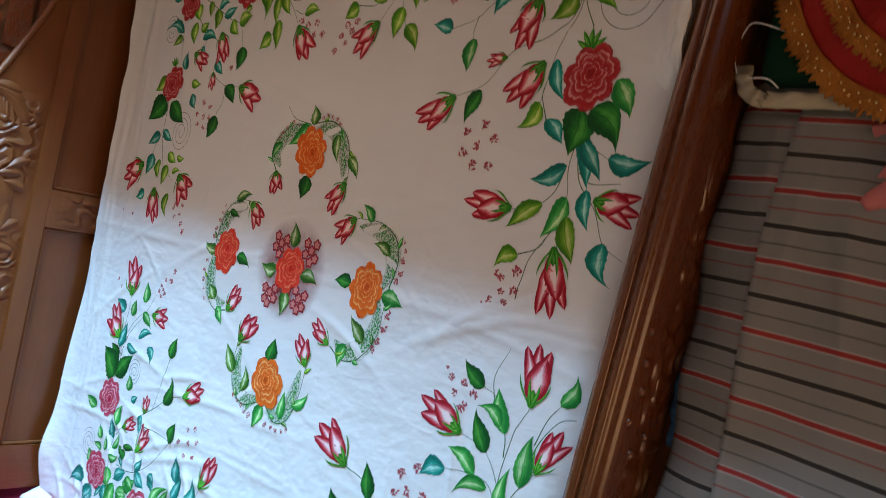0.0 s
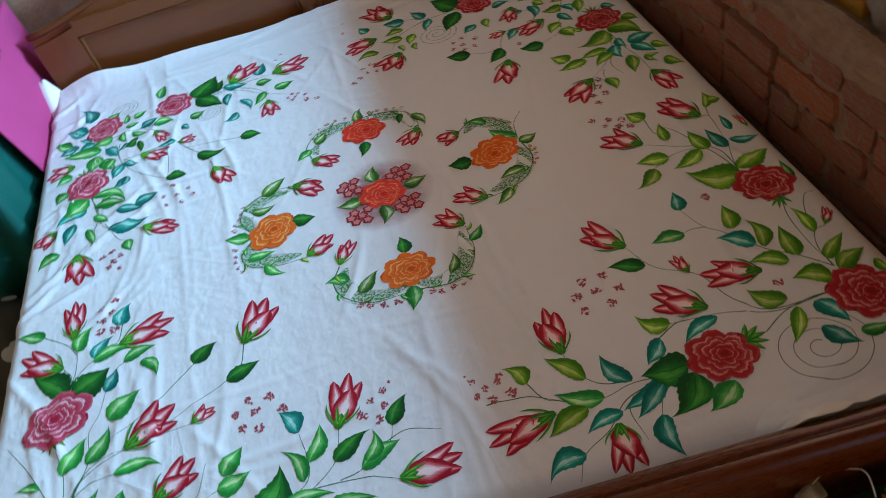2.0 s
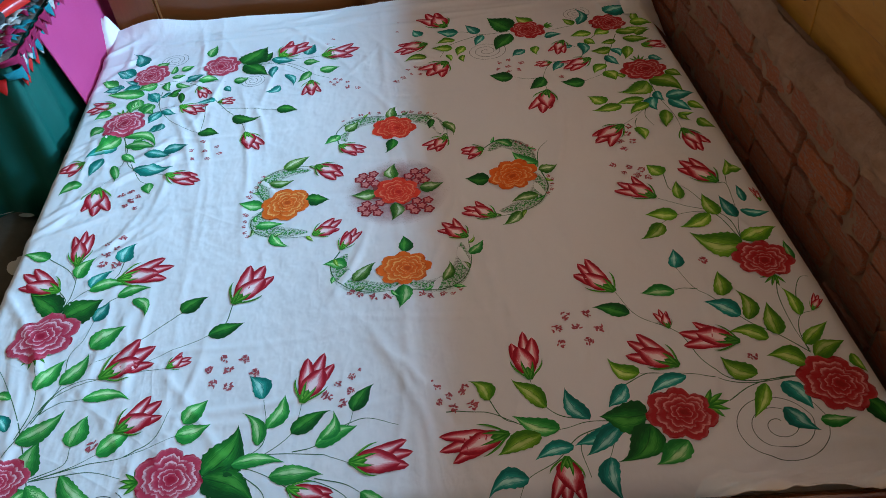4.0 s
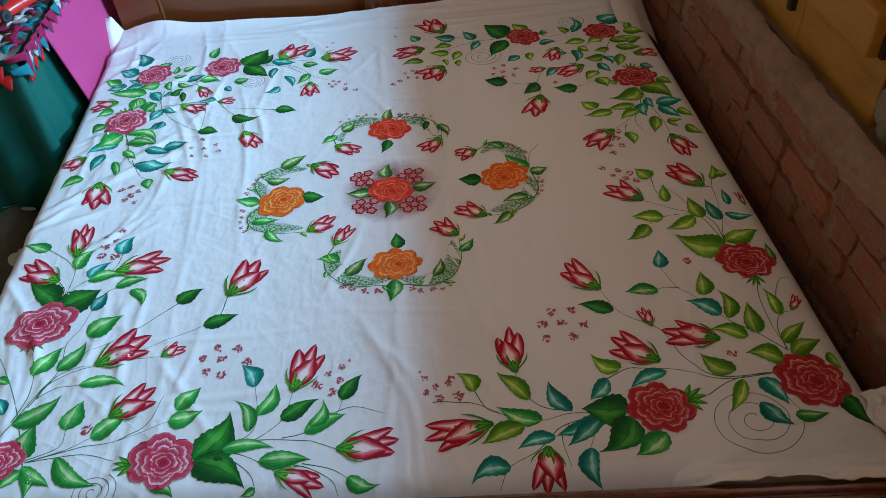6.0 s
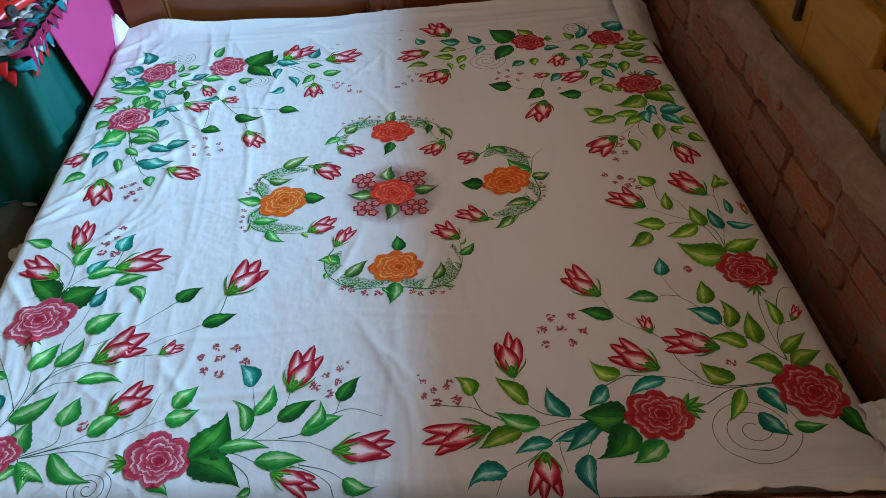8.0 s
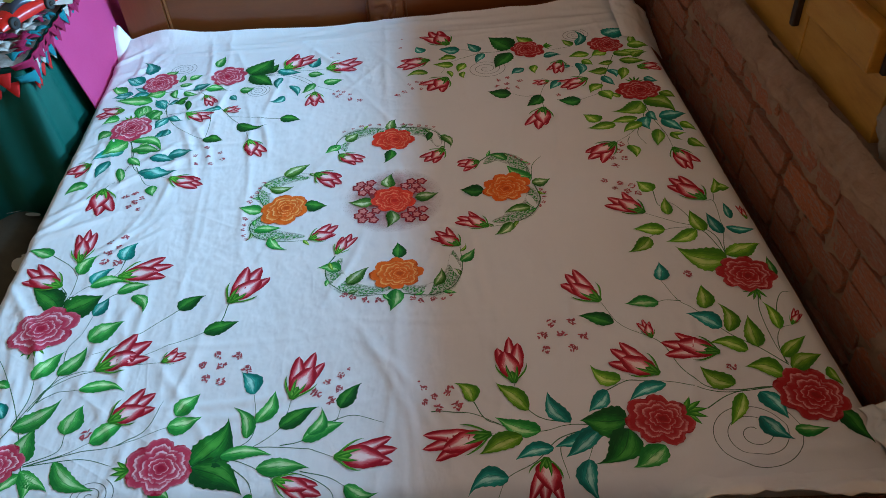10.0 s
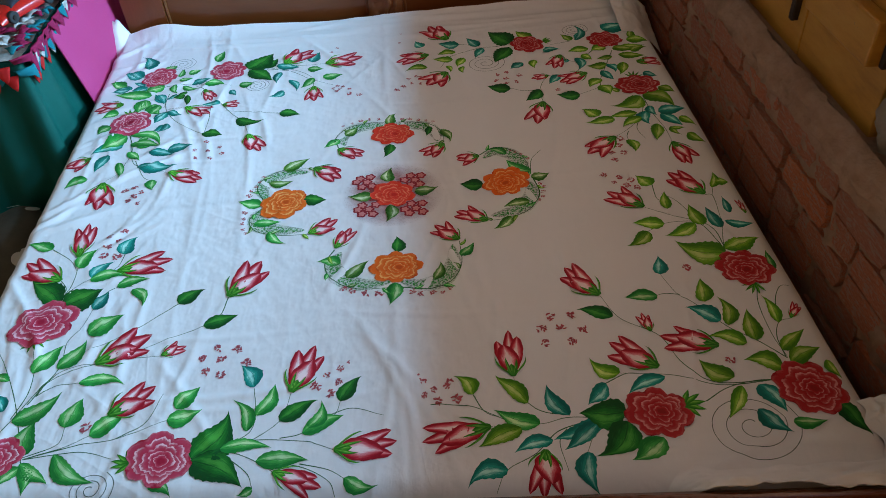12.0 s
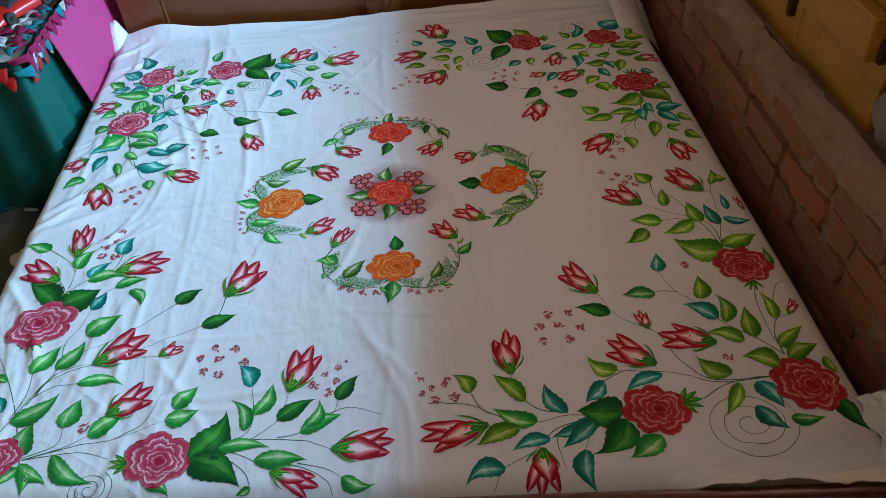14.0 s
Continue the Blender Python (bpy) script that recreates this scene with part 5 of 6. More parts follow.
leaf(0.833, 0.238, -37, 0.050, 0.029, "lime")
leaf(0.722, 0.280, 176, 0.075, 0.030, "lime")
leaf(0.611, 0.280, 124, 0.054, 0.040, "lime")
leaf(0.651, 0.261, -158, 0.075, 0.034, "lime")
leaf(0.728, 0.255, -158, 0.069, 0.030, "lime")
leaf(0.763, 0.214, -114, 0.076, 0.031, "lime")
leaf(0.797, 0.194, -77, 0.049, 0.019, "lime")
leaf(0.832, 0.154, -46, 0.060, 0.035, "lime")
rosebud(0.779, 0.120, -76, 0.114, 0.062)
rosebud(0.632, 0.168, -144, 0.125, 0.069)
leaf(0.664, 0.149, -88, 0.061, 0.031, "lime")
blossom(0.644, 0.157, 0.011)
blossom(0.630, 0.126, 0.011)
blossom(0.603, 0.095, 0.010)
blossom(0.638, 0.090, 0.010)
blossom(0.604, 0.060, 0.010)
blossom(0.559, -0.002, 0.010)
blossom(0.597, -0.018, 0.010)
blossom(0.579, -0.037, 0.007)
blossom(0.625, -0.034, 0.010)
blossom(0.608, -0.054, 0.010)
blossom(0.634, -0.067, 0.010)
leaf(0.672, -0.063, 121, 0.056, 0.043, "lime")
rosebud(0.791, -0.120, 120, 0.128, 0.076)
leaf(0.818, -0.096, 74, 0.068, 0.024, "lime")
leaf(0.833, -0.076, 6, 0.038, 0.031, "lime")
stem((0.755, 0.370), (0.749, 0.313), (0.725, 0.255), (0.679, 0.203), (0.632, 0.168))
stem((0.763, 0.368), (0.765, 0.280), (0.779, 0.188), (0.779, 0.120))
stem((0.729, 0.270), (0.663, 0.271), (0.611, 0.280))
stem((0.725, 0.255), (0.702, 0.200), (0.712, 0.147))
stem((0.791, -0.120), (0.809, -0.132), (0.797, -0.228))
stem((0.818, -0.096), (0.810, -0.127))
stem((0.675, 0.190), (0.665, 0.168), (0.664, 0.149))
stem((0.672, -0.063), (0.669, -0.119), (0.687, -0.133))
stem((0.740, 0.664), (0.701, 0.576), (0.664, 0.493), (0.648, 0.444), (0.582, 0.411))
stem((0.677, 0.675), (0.608, 0.611), (0.569, 0.663))
stem((0.655, 0.659), (0.594, 0.540), (0.509, 0.537), (0.467, 0.457), (0.465, 0.385))
stem((0.467, 0.457), (0.420, 0.458), (0.379, 0.478))
stem((0.419, 0.761), (0.324, 0.762), (0.247, 0.796), (0.170, 0.745))
stem((0.308, 0.760), (0.215, 0.718), (0.173, 0.649))
stem((0.618, 0.753), (0.548, 0.737))
# small leaves filling the two head corners
leaf(-0.817, 0.760, 147, 0.061, 0.028, "teal")
leaf(-0.858, 0.707, 152, 0.055, 0.030, "green")
leaf(-0.835, 0.689, -179, 0.050, 0.023, "teal")
leaf(-0.797, 0.700, 157, 0.045, 0.020, "teal")
leaf(-0.787, 0.673, -170, 0.038, 0.017, "teal")
leaf(-0.729, 0.689, -162, 0.050, 0.027, "green")
leaf(-0.777, 0.607, -100, 0.067, 0.037, "green")
leaf(-0.752, 0.575, -61, 0.069, 0.038, "green")
leaf(-0.742, 0.633, -59, 0.062, 0.031, "teal")
leaf(-0.696, 0.519, -115, 0.043, 0.023, "teal")
leaf(-0.678, 0.451, -113, 0.044, 0.024, "teal")
leaf(-0.679, 0.626, -131, 0.037, 0.018, "teal")
leaf(-0.650, 0.639, -110, 0.042, 0.018, "dark")
leaf(-0.639, 0.680, 12, 0.045, 0.020, "teal")
leaf(-0.747, 0.369, 14, 0.042, 0.016, "green")
leaf(-0.747, 0.339, -4, 0.055, 0.021, "green")
leaf(0.701, 0.405, 131, 0.034, 0.019, "lime")
leaf(0.766, 0.312, -77, 0.049, 0.024, "teal")
leaf(0.800, 0.641, 34, 0.055, 0.030, "lime")
leaf(0.800, 0.584, -45, 0.041, 0.018, "lime")
leaf(0.591, 0.622, -168, 0.045, 0.017, "teal")
leaf(0.796, 0.185, 7, 0.038, 0.017, "lime")
# medallion
blush(0.000, -0.001, 0.136)
rose(0.000, -0.001, 0.059, "coral")
leaf(-0.006, 0.052, 89, 0.064, 0.036, "pale")
leaf(-0.009, -0.049, -93, 0.068, 0.033, "pale")
leaf(-0.055, 0.002, -173, 0.063, 0.041, "pale")
leaf(0.058, 0.003, -4, 0.063, 0.041, "pale")
cluster(-0.068, 0.061)
cluster(0.061, 0.052)
cluster(-0.063, -0.058)
cluster(0.058, -0.070)
rose(0.006, 0.285, 0.061, "coral")
leaf(-0.002, 0.231, -96, 0.063, 0.032, "dark")
leaf(0.003, 0.333, 87, 0.062, 0.031, "pale")
rose(0.000, -0.286, 0.061, "orange")
leaf(0.006, -0.233, 85, 0.058, 0.033, "dark")
leaf(-0.004, -0.340, -92, 0.070, 0.038, "green")
rose(0.301, 0.008, 0.065, "orange")
leaf(0.240, 0.004, 172, 0.063, 0.049, "dark")
leaf(0.369, 0.015, 9, 0.052, 0.036, "pale")
rose(-0.288, -0.001, 0.066, "orange")
leaf(-0.236, 0.016, -6, 0.063, 0.045, "dark")
leaf(-0.344, 0.005, 172, 0.069, 0.040, "green")
rosebud(-0.150, 0.233, -34, 0.090, 0.055)
rosebud(0.151, 0.213, -136, 0.087, 0.062)
leaf(-0.148, 0.279, -132, 0.054, 0.031, "green")
leaf(-0.130, 0.297, 39, 0.055, 0.033, "pale")
leaf(0.116, 0.306, -94, 0.047, 0.020, "dark")
leaf(0.147, 0.280, -57, 0.066, 0.027, "pale")
vine((-0.150, 0.239), (-0.157, 0.292), (-0.118, 0.340), (-0.059, 0.355), (0.001, 0.345))
vine((0.001, 0.345), (0.066, 0.341), (0.123, 0.314), (0.151, 0.268), (0.152, 0.216))
rosebud(0.243, 0.135, -168, 0.069, 0.058)
leaf(0.318, 0.130, 139, 0.060, 0.026, "green")
leaf(0.373, 0.043, 133, 0.086, 0.035, "green")
rosebud(0.235, -0.147, 143, 0.096, 0.058)
leaf(0.350, -0.083, -173, 0.073, 0.030, "pale")
leaf(0.294, -0.139, -131, 0.064, 0.029, "pale")
vine((0.244, 0.138), (0.288, 0.167), (0.333, 0.149), (0.365, 0.098), (0.371, 0.033))
vine((0.374, 0.012), (0.380, -0.055), (0.347, -0.113), (0.293, -0.141), (0.236, -0.147))
stem((0.371, 0.033), (0.383, 0.096), (0.415, 0.137))
rosebud(0.157, -0.209, 132, 0.088, 0.057)
rosebud(-0.146, -0.198, 61, 0.084, 0.045)
leaf(-0.132, -0.257, 155, 0.059, 0.034, "green")
leaf(-0.115, -0.309, 60, 0.073, 0.033, "pale")
leaf(0.155, -0.266, 50, 0.055, 0.026, "green")
leaf(0.088, -0.339, 65, 0.060, 0.024, "pale")
vine((-0.148, -0.202), (-0.170, -0.252), (-0.151, -0.308), (-0.095, -0.345), (-0.017, -0.353))
vine((0.009, -0.355), (0.073, -0.367), (0.126, -0.348), (0.155, -0.294), (0.157, -0.213))
rosebud(-0.214, 0.150, -35, 0.097, 0.066)
rosebud(-0.215, -0.132, 27, 0.084, 0.057)
leaf(-0.295, 0.148, 34, 0.082, 0.041, "pale")
leaf(-0.334, 0.097, 3, 0.066, 0.031, "pale")
leaf(-0.358, -0.072, -10, 0.071, 0.029, "green")
leaf(-0.318, -0.111, -57, 0.070, 0.025, "green")
vine((-0.344, 0.024), (-0.365, 0.084), (-0.336, 0.136), (-0.280, 0.157), (-0.215, 0.150))
vine((-0.344, -0.012), (-0.372, -0.055), (-0.352, -0.102), (-0.289, -0.128), (-0.215, -0.134))
blossom(-0.123, -0.344, 0.009)
blossom(-0.103, -0.352, 0.009)
blossom(-0.073, -0.365, 0.010)
blossom(-0.041, -0.369, 0.010)
blossom(0.035, -0.373, 0.008)
blossom(0.055, -0.383, 0.008)
blossom(0.081, -0.380, 0.008)
blossom(0.103, -0.381, 0.006)
blossom(0.121, -0.371, 0.006)
blossom(-0.353, 0.128, 0.006)
blossom(-0.363, 0.106, 0.006)
blossom(-0.370, 0.087, 0.006)
blossom(-0.379, 0.070, 0.006)
blossom(-0.383, 0.049, 0.008)
blossom(-0.387, -0.025, 0.007)
blossom(-0.387, -0.050, 0.006)
blossom(-0.389, -0.070, 0.006)
blossom(-0.383, -0.093, 0.006)
blossom(-0.376, -0.108, 0.006)
blossom(-0.138, 0.349, 0.005)
blossom(-0.111, 0.360, 0.005)
blossom(-0.086, 0.372, 0.007)
blossom(-0.061, 0.374, 0.007)
blossom(-0.032, 0.369, 0.007)
blossom(0.037, 0.361, 0.007)
blossom(0.060, 0.358, 0.007)
blossom(0.085, 0.348, 0.007)
blossom(0.107, 0.341, 0.005)
blossom(0.128, 0.332, 0.005)
blossom(0.331, 0.144, 0.005)
blossom(0.344, 0.137, 0.005)
blossom(0.358, 0.124, 0.005)
blossom(0.367, 0.112, 0.005)
blossom(0.374, 0.100, 0.005)
blossom(0.388, -0.015, 0.006)
blossom(0.394, -0.030, 0.006)
blossom(0.390, -0.051, 0.006)
blossom(0.386, -0.070, 0.006)
blossom(0.376, -0.082, 0.006)

# ---- beside the foot of the bed: bench with a striped cloth ----
bench = empty("bench", "low wooden bench under a striped cloth", "bench")
part("seat", box(-0.62, 0.47, -1.95, -1.09, 0.375, 0.412, 0.004), raw_wood, bench)
for x in (-0.58, 0.42):
    for y in (-1.9, -1.13):
        part("leg", box(x - 0.025, x + 0.025, y - 0.025, y + 0.025, 0.0, 0.375, 0.003), raw_wood, bench)


def bench_cloth(u, v):
    j = round(v * 110)
    w = 0.925 * j / 100 if j <= 100 else 0.9253 + 0.1097 * (j - 101) / 9
    x, y = -0.66 + 1.16 * u, -2.0 + (1.01 - 0.06 * u) * w
    y += 0.012 * math.sin(x * 7) * w
    z = 0.432 + 0.014 * noise.noise((x * 4, y * 3, 3)) + 0.030 * (0.35 - abs(noise.noise((x * 1.3 + 0.4 * y, y * 6, 8)))) + 0.013 * max(0.0, math.sin(y * 44 + 4 * noise.noise((x * 1.7, y * 2, 4)))) ** 4 * max(0.0, 0.35 + noise.noise((x * 2.2, y * 4, 6))) + 0.005 * noise.noise((x * 5, y * 18, 8)) + 0.008 * noise.noise((x * 9, y * 4, 7)) + 0.006 * math.sin(y * 40 + x * 5) * max(0, noise.noise((x * 3, y * 2, 1)))
    if j > 100:
        d = (w - 0.9253) / 0.1097
        x += 0.016
        z += -0.008 - 0.040 * d ** 2 + 0.012 * math.sin(x * 26 + d * 2) * d
    if x < -0.28:
        z -= 0.6 * (-0.28 - x) ** 1.3 * (0.3 + max(0, (y + 1.35)) * 2)
    return x, y, z


thick(tagged(obj("striped_cloth", grid(120, 110, bench_cloth), stripes), "grey handloom cloth with red and black stripes spread over the bench", "cloth"), 0.003)
thick(tagged(obj("blue_cloth", grid(30, 16, lambda u, v: (-0.15 + 0.17 * u, -0.972 + 0.01 * u - 0.022 * v, 0.345 + 0.012 * math.sin(math.pi * v) * math.sin(math.pi * u) + 0.006 * math.sin(u * 21))), blue_denim), "crumpled blue cloth tucked between bench and footboard", "cloth"), 0.004)
thick(tagged(obj("pink_cloth", grid(20, 20, lambda u, v: (0.30 + 0.13 * u + 0.01 * math.sin(v * 9), -1.46 + 0.21 * v + 0.015 * math.sin(u * 8), 0.440 + 0.035 * math.sin(math.pi * u) * math.sin(math.pi * v) + 0.012 * math.sin(u * 13 + v * 7))), pink_towel), "small crumpled pink cloth lying on the striped cloth", "cloth"), 0.003)

# ---- green cushion with a cream frill, on a stool, and a red and gold cloth on it ----
stool = empty("stool", "plain wooden stool under the green cushion", "stool")
part("seat", box(0.52, 0.94, -1.62, -1.06, 0.36, 0.40, 0.004), raw_wood, stool)
for x in (0.55, 0.91):
    for y in (-1.58, -1.10):
        part("leg", box(x - 0.02, x + 0.02, y - 0.02, y + 0.02, 0.0, 0.36, 0.003), raw_wood, stool)
cushion = empty("cushion", "bottle-green velvet seat cushion with a cream frill and white ties", "cushion")
part("cover", box(0.50, 0.955, -1.66, -1.045, 0.403, 0.46, 0.027, 4), green_velvet, cushion, "", True)
rim = []
for x0, y0, x1, y1 in ((0.518, -1.02, 0.530, -1.02), (0.473, -1.62, 0.473, -1.065)):
    rim.append([(x0 + (x1 - x0) * i / 40, y0 + (y1 - y0) * i / 40) for i in range(41)])
corner = [(0.518 - 0.045 * math.sin(a * math.pi / 20), -1.065 + 0.045 * math.cos(a * math.pi / 20)) for a in range(11)]
path = rim[0][::-1] + corner + rim[1][::-1]


def frill(u, v):
    s = u * (len(path) - 1)
    i = min(int(s), len(path) - 2)
    x, y = (path[i][k] + (path[i + 1][k] - path[i][k]) * (s - i) for k in (0, 1))
    dx, dy = path[i + 1][0] - path[i][0], path[i + 1][1] - path[i][1]
    ln = math.hypot(dx, dy) or 1
    nx, ny = dy / ln, -dx / ln
    o = 0.028 * (0.5 - v)
    return x + nx * o, y + ny * o, 0.452 + 0.004 * math.sin(u * 170) * abs(v - 0.4) * 2 - 0.012 * (v - 0.5) ** 2


thick(part("frill", grid(260, 6, frill), cream_cloth, cushion, "cream pleated frill", True), 0.002)
for pts in (((0.582, -1.085, 0.472), (0.598, -1.035, 0.474), (0.585, -1.016, 0.47), (0.545, -1.006, 0.468), (0.515, -1.014, 0.465)), ((0.505, -1.035, 0.468), (0.502, -1.07, 0.474), (0.488, -1.09, 0.470))):
    part("tie", tube(bez(pts, 6), 0.0015, 6), cotton, cushion, "white cotton tie", True)


def fan(r0, r1, teeth, z0, up):
    """A round skirt of cloth lying in folds, its hem cut in points."""

    def f(u, v):
        a = radians(95) + radians(175) * u
        r = r0 + (r1 - r0) * v
        if v == 1.0 and teeth:
            r += 0.009 * abs((u * teeth) % 1.0 - 0.5) * 2 + 0.010 * noise.noise((u * 90, r * 9, 3))
        return 0.70 + r * math.cos(a), -1.33 + r * math.sin(a), z0 + up * (1 - v) + 0.005 * math.sin(a * 14)

    return grid(426, 5, f)


dress = empty("red_cloth", "red silk cloth with glittering gold scalloped borders lying on the cushion", "cloth")
for k, (r0, r1) in enumerate(((0.20, 0.275), (0.12, 0.205), (0.03, 0.125))):
    thick(part("silk", fan(r0 - 0.02, r1 - 0.03, 0, 0.472 + 0.006 * k, 0.010), red_silk, dress, "", True), 0.002)
    thick(part("gold_border", fan(r1 - 0.036, r1 - 0.004, 71, 0.474 + 0.006 * k, 0.003), gold, dress, "gold tinsel border cut in points", True), 0.002)
    beads = []
    for i in range(70):
        a, rr = radians(95 + 175 * i / 70), r1 - 0.020 + 0.006 * math.sin(i * 2.4)
        bm = bmesh.new()
        bmesh.ops.create_icosphere(bm, subdivisions=1, radius=0.0030, matrix=Matrix.Translation((0.70 + rr * math.cos(a), -1.33 + rr * math.sin(a), 0.4805 + 0.006 * k + 0.005 * math.sin(a * 14))))
        beads.append(bm)
    tagged(part("sequins", merge(*beads), bright_gold, dress, "row of glittering gold sequins"), kind="stuff")

# ---- table on the room side of the bed ----
TX, TZ = -1.015, 0.775
TY0, TY1 = 0.43, 0.98
table = empty("side_table", "small wooden table hidden under hanging cloths", "table")
part("tabletop", box(-1.75, TX - 0.02, TY0 + 0.02, TY1, TZ - 0.03, TZ - 0.006, 0.003), raw_wood, table)
for x in (-1.7, TX - 0.08):
    for y in (TY0 + 0.06, TY1 - 0.05):
        part("leg", box(x - 0.025, x + 0.025, y - 0.025, y + 0.025, 0.0, TZ - 0.03, 0.003), raw_wood, table)


def teal_drop(u, v):
    """The cloth round the front and the bed side of the table, from its far front end to its back."""
    run = 1.29 * u
    flare = 0.05 * v + 0.018 * math.sin(run * 38 + 1.5 * math.sin(run * 9)) * (0.25 + v)
    z = TZ - 0.76 * v
    if run < 0.72:
        return TX - 0.72 + run + 0.05 * v * run, TY0 - flare, z
    return TX + flare, TY0 + (run - 0.72) - 0.05 * v * (1.29 - run), z


table_cloth = thick(tagged(obj("table_cloth", merge(grid(180, 30, teal_drop), grid(8, 20, lambda u, v: (-1.75 + (TX + 1.75) * u, TY0 + (TY1 - TY0) * v, TZ - 0.001))), teal_cloth), "teal satin cloth hanging in folds over the table", "tablecloth"), 0.002)
pink = tagged(obj("pink_drape", grid(60, 30, lambda u, v: (TX + 0.022 + 0.085 * v * (1 - 0.4 * u) + 0.008 * math.sin(u * 11) * v, 0.62 + 0.10 * v * (1 - u) + 0.66 * u, TZ + 0.03 * u - 0.70 * v)), magenta_cloth), "plain magenta cotton cloth hanging beside the table", "drape")
thick(pink, 0.003)
part("hem", tube([(TX + 0.024 + 0.085 * v / 20, 0.62 + 0.10 * v / 20, TZ - 0.70 * v / 20) for v in range(21)], 0.0035, 6), magenta_cloth, pink, "narrow rolled hem", True)
trunk = tagged(obj("cloth_covered_trunk", box(-1.7, TX - 0.012, 1.0, 1.33, 0.0, TZ + 0.01, 0.01), magenta_cloth), "tall trunk under the magenta cloth", "trunk")

cover = empty("patchwork_cover", "patchwork table cover with rows of coloured cloth points", "cover")
part("ground", grid(20, 40, lambda u, v: (-1.7 + (TX + 1.7) * u, TY0 + (TY1 - TY0) * v, TZ + 0.004 + 0.006 * noise.noise((u * 9, v * 12, 1)))), grey_patch, cover, "", True)
rnd = random.Random(11)


def point_patch(run, z, w, h, out, yaw):
    """A folded cloth triangle hanging over the edge, at that run along the front and the bed side."""

    def f(u, v):
        ww = w * (1 - v) ** 0.8 * (u - 0.5)
        o = 0.012 + out + 0.015 * v * yaw + 0.007 * math.sin(math.pi * u) * (1 - v)
        s = run + ww + yaw * 0.02 * v
        if s < 0.72:
            return TX - 0.72 + s, TY0 - o, z - h * v
        return TX + o, TY0 + s - 0.72, z - h * v

    return grid(6, 5, f)


def flat_patch(x, y, w, turn, up):
    c, s = math.cos(turn), math.sin(turn)

    def f(u, v):
        a, b = w * (u - 0.2), w * (1 - u * 0.85) * (v - 0.5)
        return x + a * c - b * s, y + a * s + b * c, TZ + 0.008 + up + 0.012 * math.sin(math.pi * u) * (1 - abs(v - 0.5))

    return grid(6, 5, f)


rows = ((scarlet_cloth, 0.058, 0.046, 0.004), (cyan_cloth, 0.042, 0.044, 0.008), (maroon_cloth, 0.026, 0.046, 0.012), (maroon_cloth, 0.004, 0.040, 0.016))
for r, (mat, drop, h, out) in enumerate(rows):
    for i in range(27):
        run = 0.02 + i * 0.047 + 0.022 * (r % 2) + rnd.uniform(-0.008, 0.008)
        run += 0.035 if abs(run - 0.72) < 0.033 else 0.0
        m = mat if rnd.random() < 0.8 else rnd.choice((cyan_cloth, maroon_cloth, purple_cloth, grey_patch, scarlet_cloth))
        thick(part("cloth_point", point_patch(run, TZ + 0.026 - drop, rnd.uniform(0.048, 0.064), h * rnd.uniform(0.85, 1.2), out, rnd.uniform(-0.3, 0.6)), m, cover, "", True), 0.002)
for i in range(170):
    x, y = TX - 0.012 - 0.30 * rnd.random() ** 1.1, TY0 + 0.02 + 0.50 * rnd.random()
    band = min(TX - x, (y - TY0) * 1.2)
    m = rnd.choice((maroon_cloth, cyan_cloth, maroon_cloth)) if band < 0.04 else rnd.choice((grey_patch, grey_patch, grey_patch, maroon_cloth)) if band < 0.10 else rnd.choice((purple_cloth, purple_cloth, purple_cloth, maroon_cloth)) if band < 0.17 else rnd.choice((grey_patch, grey_patch, maroon_cloth))
    thick(part("cloth_point", flat_patch(x, y, rnd.uniform(0.034, 0.054), rnd.uniform(-2.6, 0.7), rnd.uniform(0, 0.010)), m, cover, "", True), 0.002)


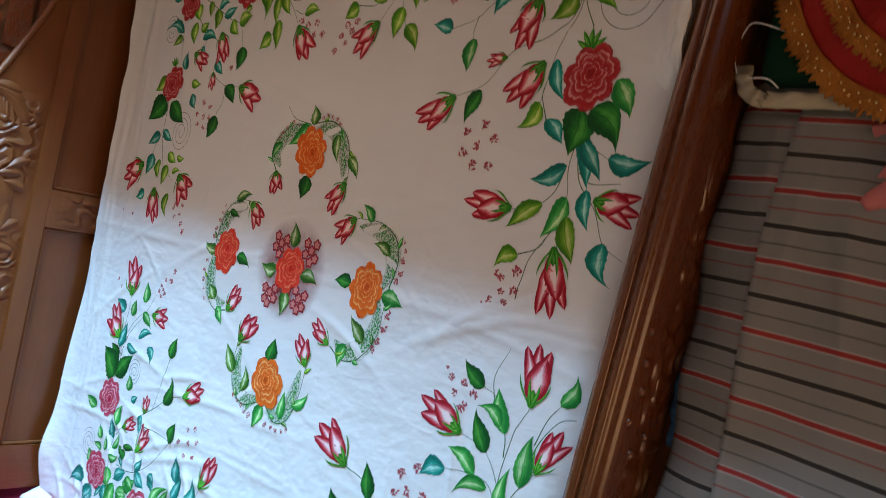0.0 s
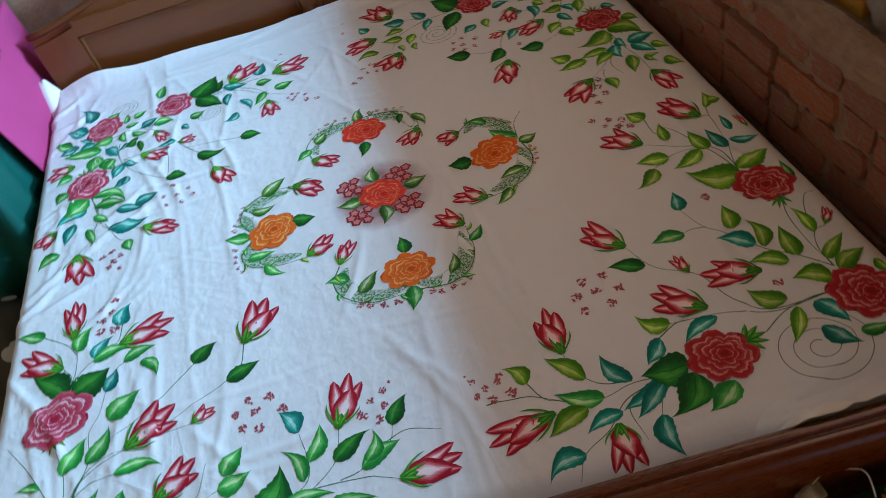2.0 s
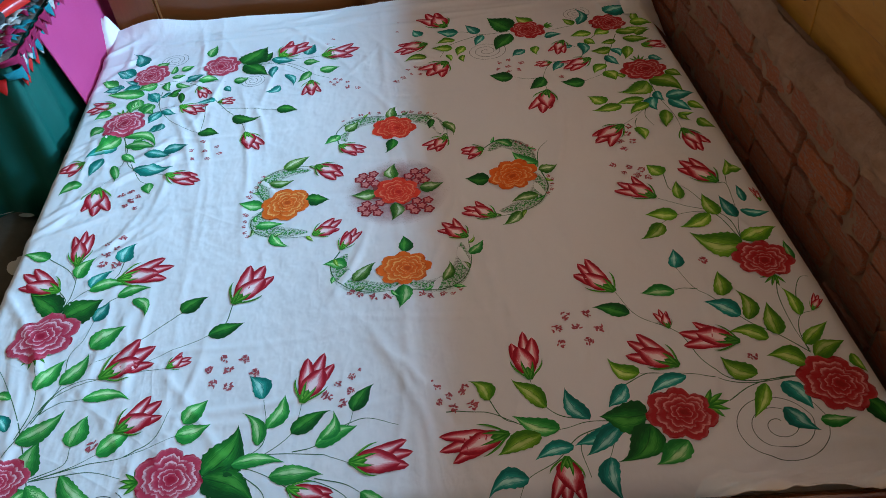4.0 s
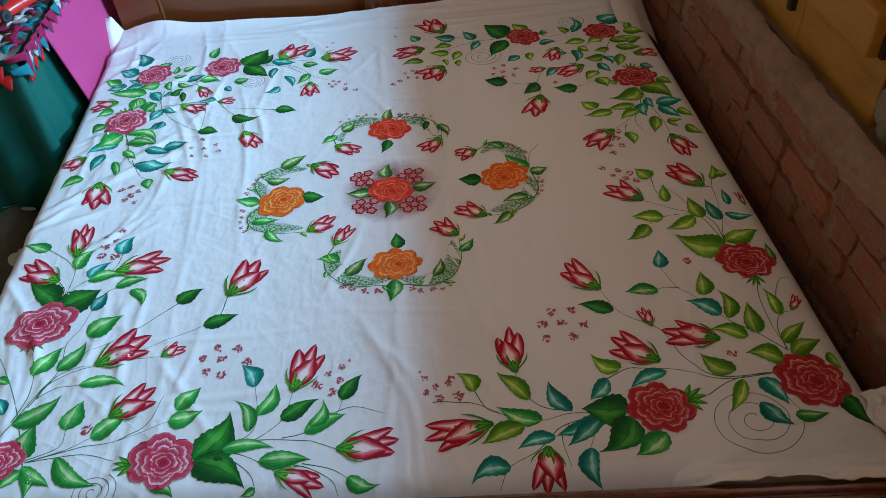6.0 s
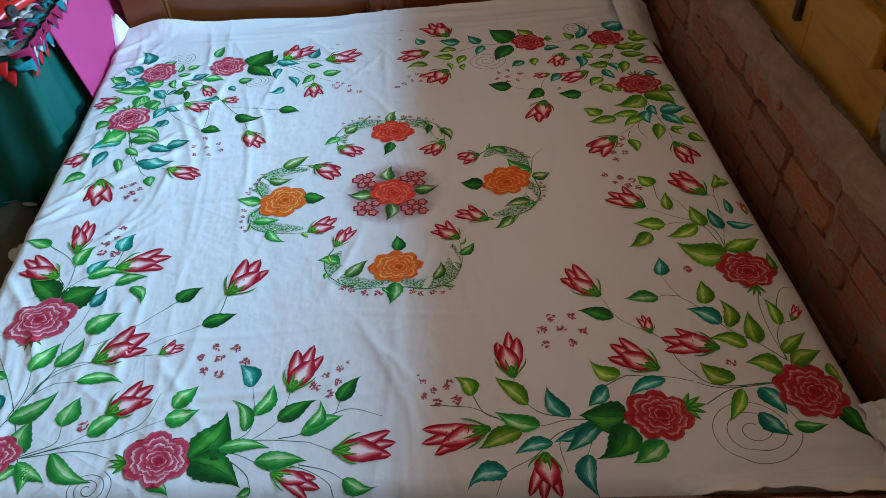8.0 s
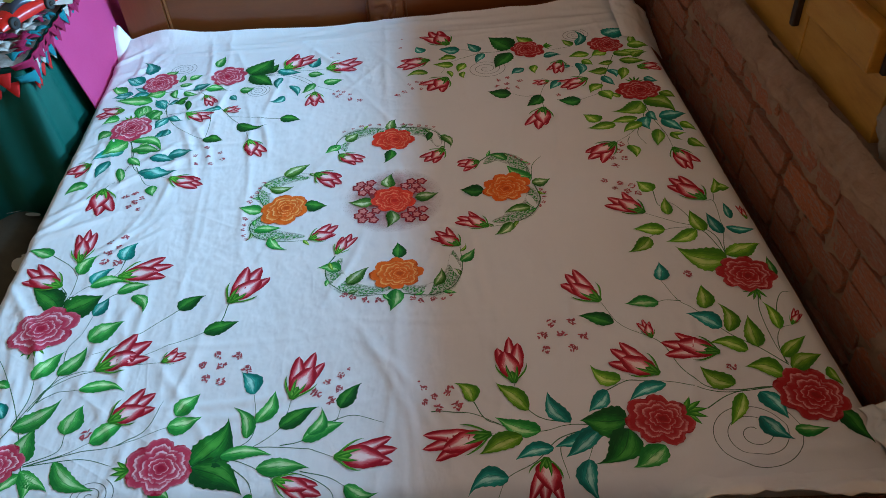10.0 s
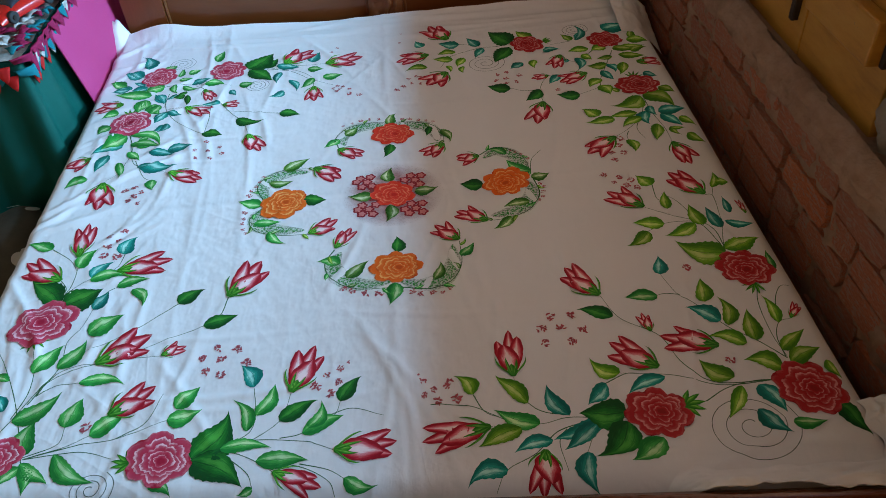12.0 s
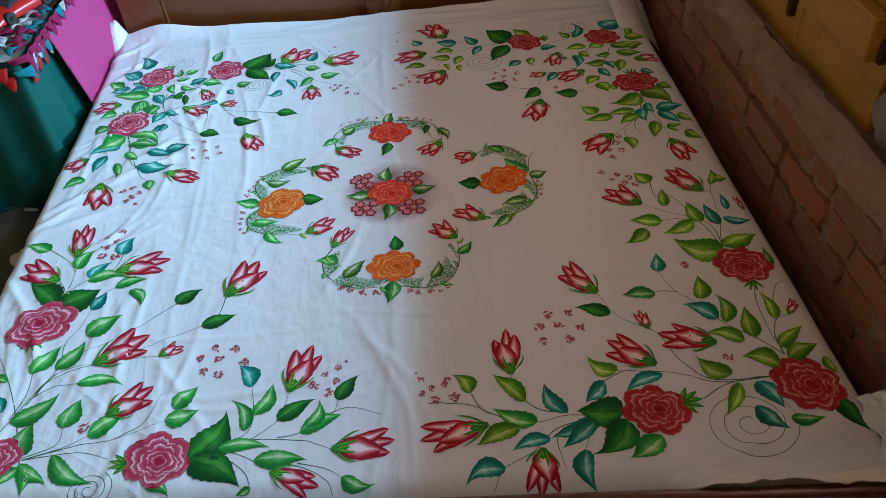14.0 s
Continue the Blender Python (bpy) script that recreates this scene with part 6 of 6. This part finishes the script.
def toy_car():
    car = empty("toy_car", "red toy sports car with green and blue stickers on the table", "toy car")

    def body(u, v):
        x = -0.15 + 0.30 * u
        prof = 0.018 + 0.028 * math.sin(math.pi * min(1, u * 1.02)) ** 0.5
        a = math.pi * v
        return x, -0.058 * math.cos(a), 0.014 + prof * math.sin(a) ** 0.6

    part("body", grid(30, 14, body), car_red, car, "glossy red plastic", True)
    part("base", box(-0.148, 0.148, -0.056, 0.056, 0.010, 0.020, 0.004), car_red, car)

    def cabin(u, v):
        a = math.pi * v
        return -0.075 + 0.14 * u, -0.043 * math.cos(a) * (1 - 0.25 * math.sin(math.pi * u)), 0.045 + 0.036 * math.sin(math.pi * u) ** 0.6 * math.sin(a) ** 0.5

    part("cabin", grid(20, 12, cabin), smoke_glass, car, "smoked windows", True)
    part("hood_sticker", grid(12, 6, lambda u, v: (0.055 + 0.075 * u, -0.035 + 0.07 * v, 0.0635 - 0.018 * u * u)), car_trim, car, "green and blue sticker", True)
    part("roof_sticker", grid(10, 6, lambda u, v: (-0.045 + 0.08 * u, -0.022 + 0.044 * v, 0.0835 - 0.004 * (2 * u - 1) ** 2)), car_trim, car, "green sticker", True)
    part("spoiler", box(-0.150, -0.128, -0.054, 0.054, 0.058, 0.064, 0.002), car_red, car)
    for x in (-0.092, 0.092):
        for y in (-0.058, 0.058):
            bm = bmesh.new()
            bmesh.ops.create_cone(bm, cap_ends=True, segments=20, radius1=0.024, radius2=0.024, depth=0.018, matrix=Matrix.Translation((x, y, 0.024)) @ Matrix.Rotation(math.pi / 2, 4, "X"))
            bmesh.ops.bevel(bm, geom=bm.edges[:], offset=0.003, segments=1, affect="EDGES")
            wheel = part("wheel", bm, black_rubber, car, "", False)
            bm = bmesh.new()
            bmesh.ops.create_cone(bm, cap_ends=True, segments=10, radius1=0.011, radius2=0.008, depth=0.004, matrix=Matrix.Translation((x, y * 1.17, 0.024)) @ Matrix.Rotation(math.pi / 2, 4, "X"))
            part("hub", bm, iron, wheel)
    return car


car = toy_car()
car.matrix_basis = pose(TX - 0.072, 0.715, TZ + 0.026, 0, 0, 63) @ Matrix.Scale(0.78, 4)
note = tagged(obj("paper_card", box(-0.03, 0.03, -0.035, 0.035, 0.0, 0.002), paper, False), "small white paper card on the table", "card")
note.matrix_basis = pose(TX + 0.026, 0.800, TZ + 0.036, 4, 6, 12)

# dark spotted bag on the floor by the bed
bag = empty("spotted_bag", "dark olive bag with white spots on the floor beside the bed", "bag")


def sack(u, v):
    a, b = 2 * math.pi * u, math.pi * v
    r = 0.13 * math.sin(b) ** 0.7 * (1 + 0.08 * math.sin(5 * a) * math.sin(b))
    return -1.15 + r * math.cos(a), 0.22 + 1.3 * r * math.sin(a), 0.19 - 0.19 * math.cos(b)


part("body", grid(36, 20, sack), olive_cloth, bag, "", True)
for k in range(12):
    u, v = (0.05 * k + 0.37 * (k % 3)) % 1.0, 0.60 + 0.08 * (k % 4)
    c = Vector(sack(u, v))
    n = (c - Vector((-1.15, 0.22, 0.19))).normalized()
    bm = bmesh.new()
    bmesh.ops.create_circle(bm, cap_ends=True, segments=14, radius=0.021, matrix=Matrix.Translation(c + n * 0.004) @ n.to_track_quat("Z", "Y").to_matrix().to_4x4())
    part("spot", bm, white_disc, bag)

# ---- bricks of the two walls, laid on edge in mud mortar ----


def brick_mesh(seed):
    rnd = random.Random(seed)
    bm = box(-0.5, 0.5, -0.5, 0.5, -0.5, 0.5)
    bmesh.ops.subdivide_edges(bm, edges=bm.edges[:], cuts=1, use_grid_fill=True)
    for v in bm.verts:
        for k in range(3):
            v.co[k] += rnd.uniform(-0.025, 0.025)
        v.co.y *= 1 - 0.07 * abs(v.co.z) * 2
        v.co.z *= 1 - 0.05 * abs(v.co.y) * 2
    me = bpy.data.meshes.new("brick")
    bm.to_mesh(me)
    bm.free()
    me.materials.append(brick)
    return me


BRICKS = [brick_mesh(s) for s in range(7)]
rnd = random.Random(21)
for row in range(6):
    z = 0.262 + 0.084 * row
    y = -1.5 + (0.12 if row % 2 else 0.0)
    while y < 1.3:
        ln = rnd.choice((0.215, 0.215, 0.22, 0.105))
        ob = new("brick", rnd.choice(BRICKS))
        ob.parent = wall_right
        ob.matrix_basis = Matrix.Translation((WX + 0.045 + rnd.uniform(-0.006, 0.008), y + ln / 2, z + rnd.uniform(-0.004, 0.004))) @ Matrix.Rotation(rnd.uniform(-0.02, 0.02), 4, "X") @ Matrix.Diagonal((0.09, ln, 0.069, 1))
        y += ln + 0.014
for row in range(9):
    z = 0.62 + 0.088 * row
    x = -0.2 + (0.12 if row % 2 else 0.0)
    while x < 0.95:
        ob = new("brick", rnd.choice(BRICKS))
        ob.parent = wall_head
        ob.matrix_basis = Matrix.Translation((x + 0.11, 1.37 + rnd.uniform(-0.006, 0.006), z)) @ Matrix.Rotation(math.pi / 2, 4, "Z") @ Matrix.Diagonal((0.06, 0.22, 0.072, 1))
        x += 0.238
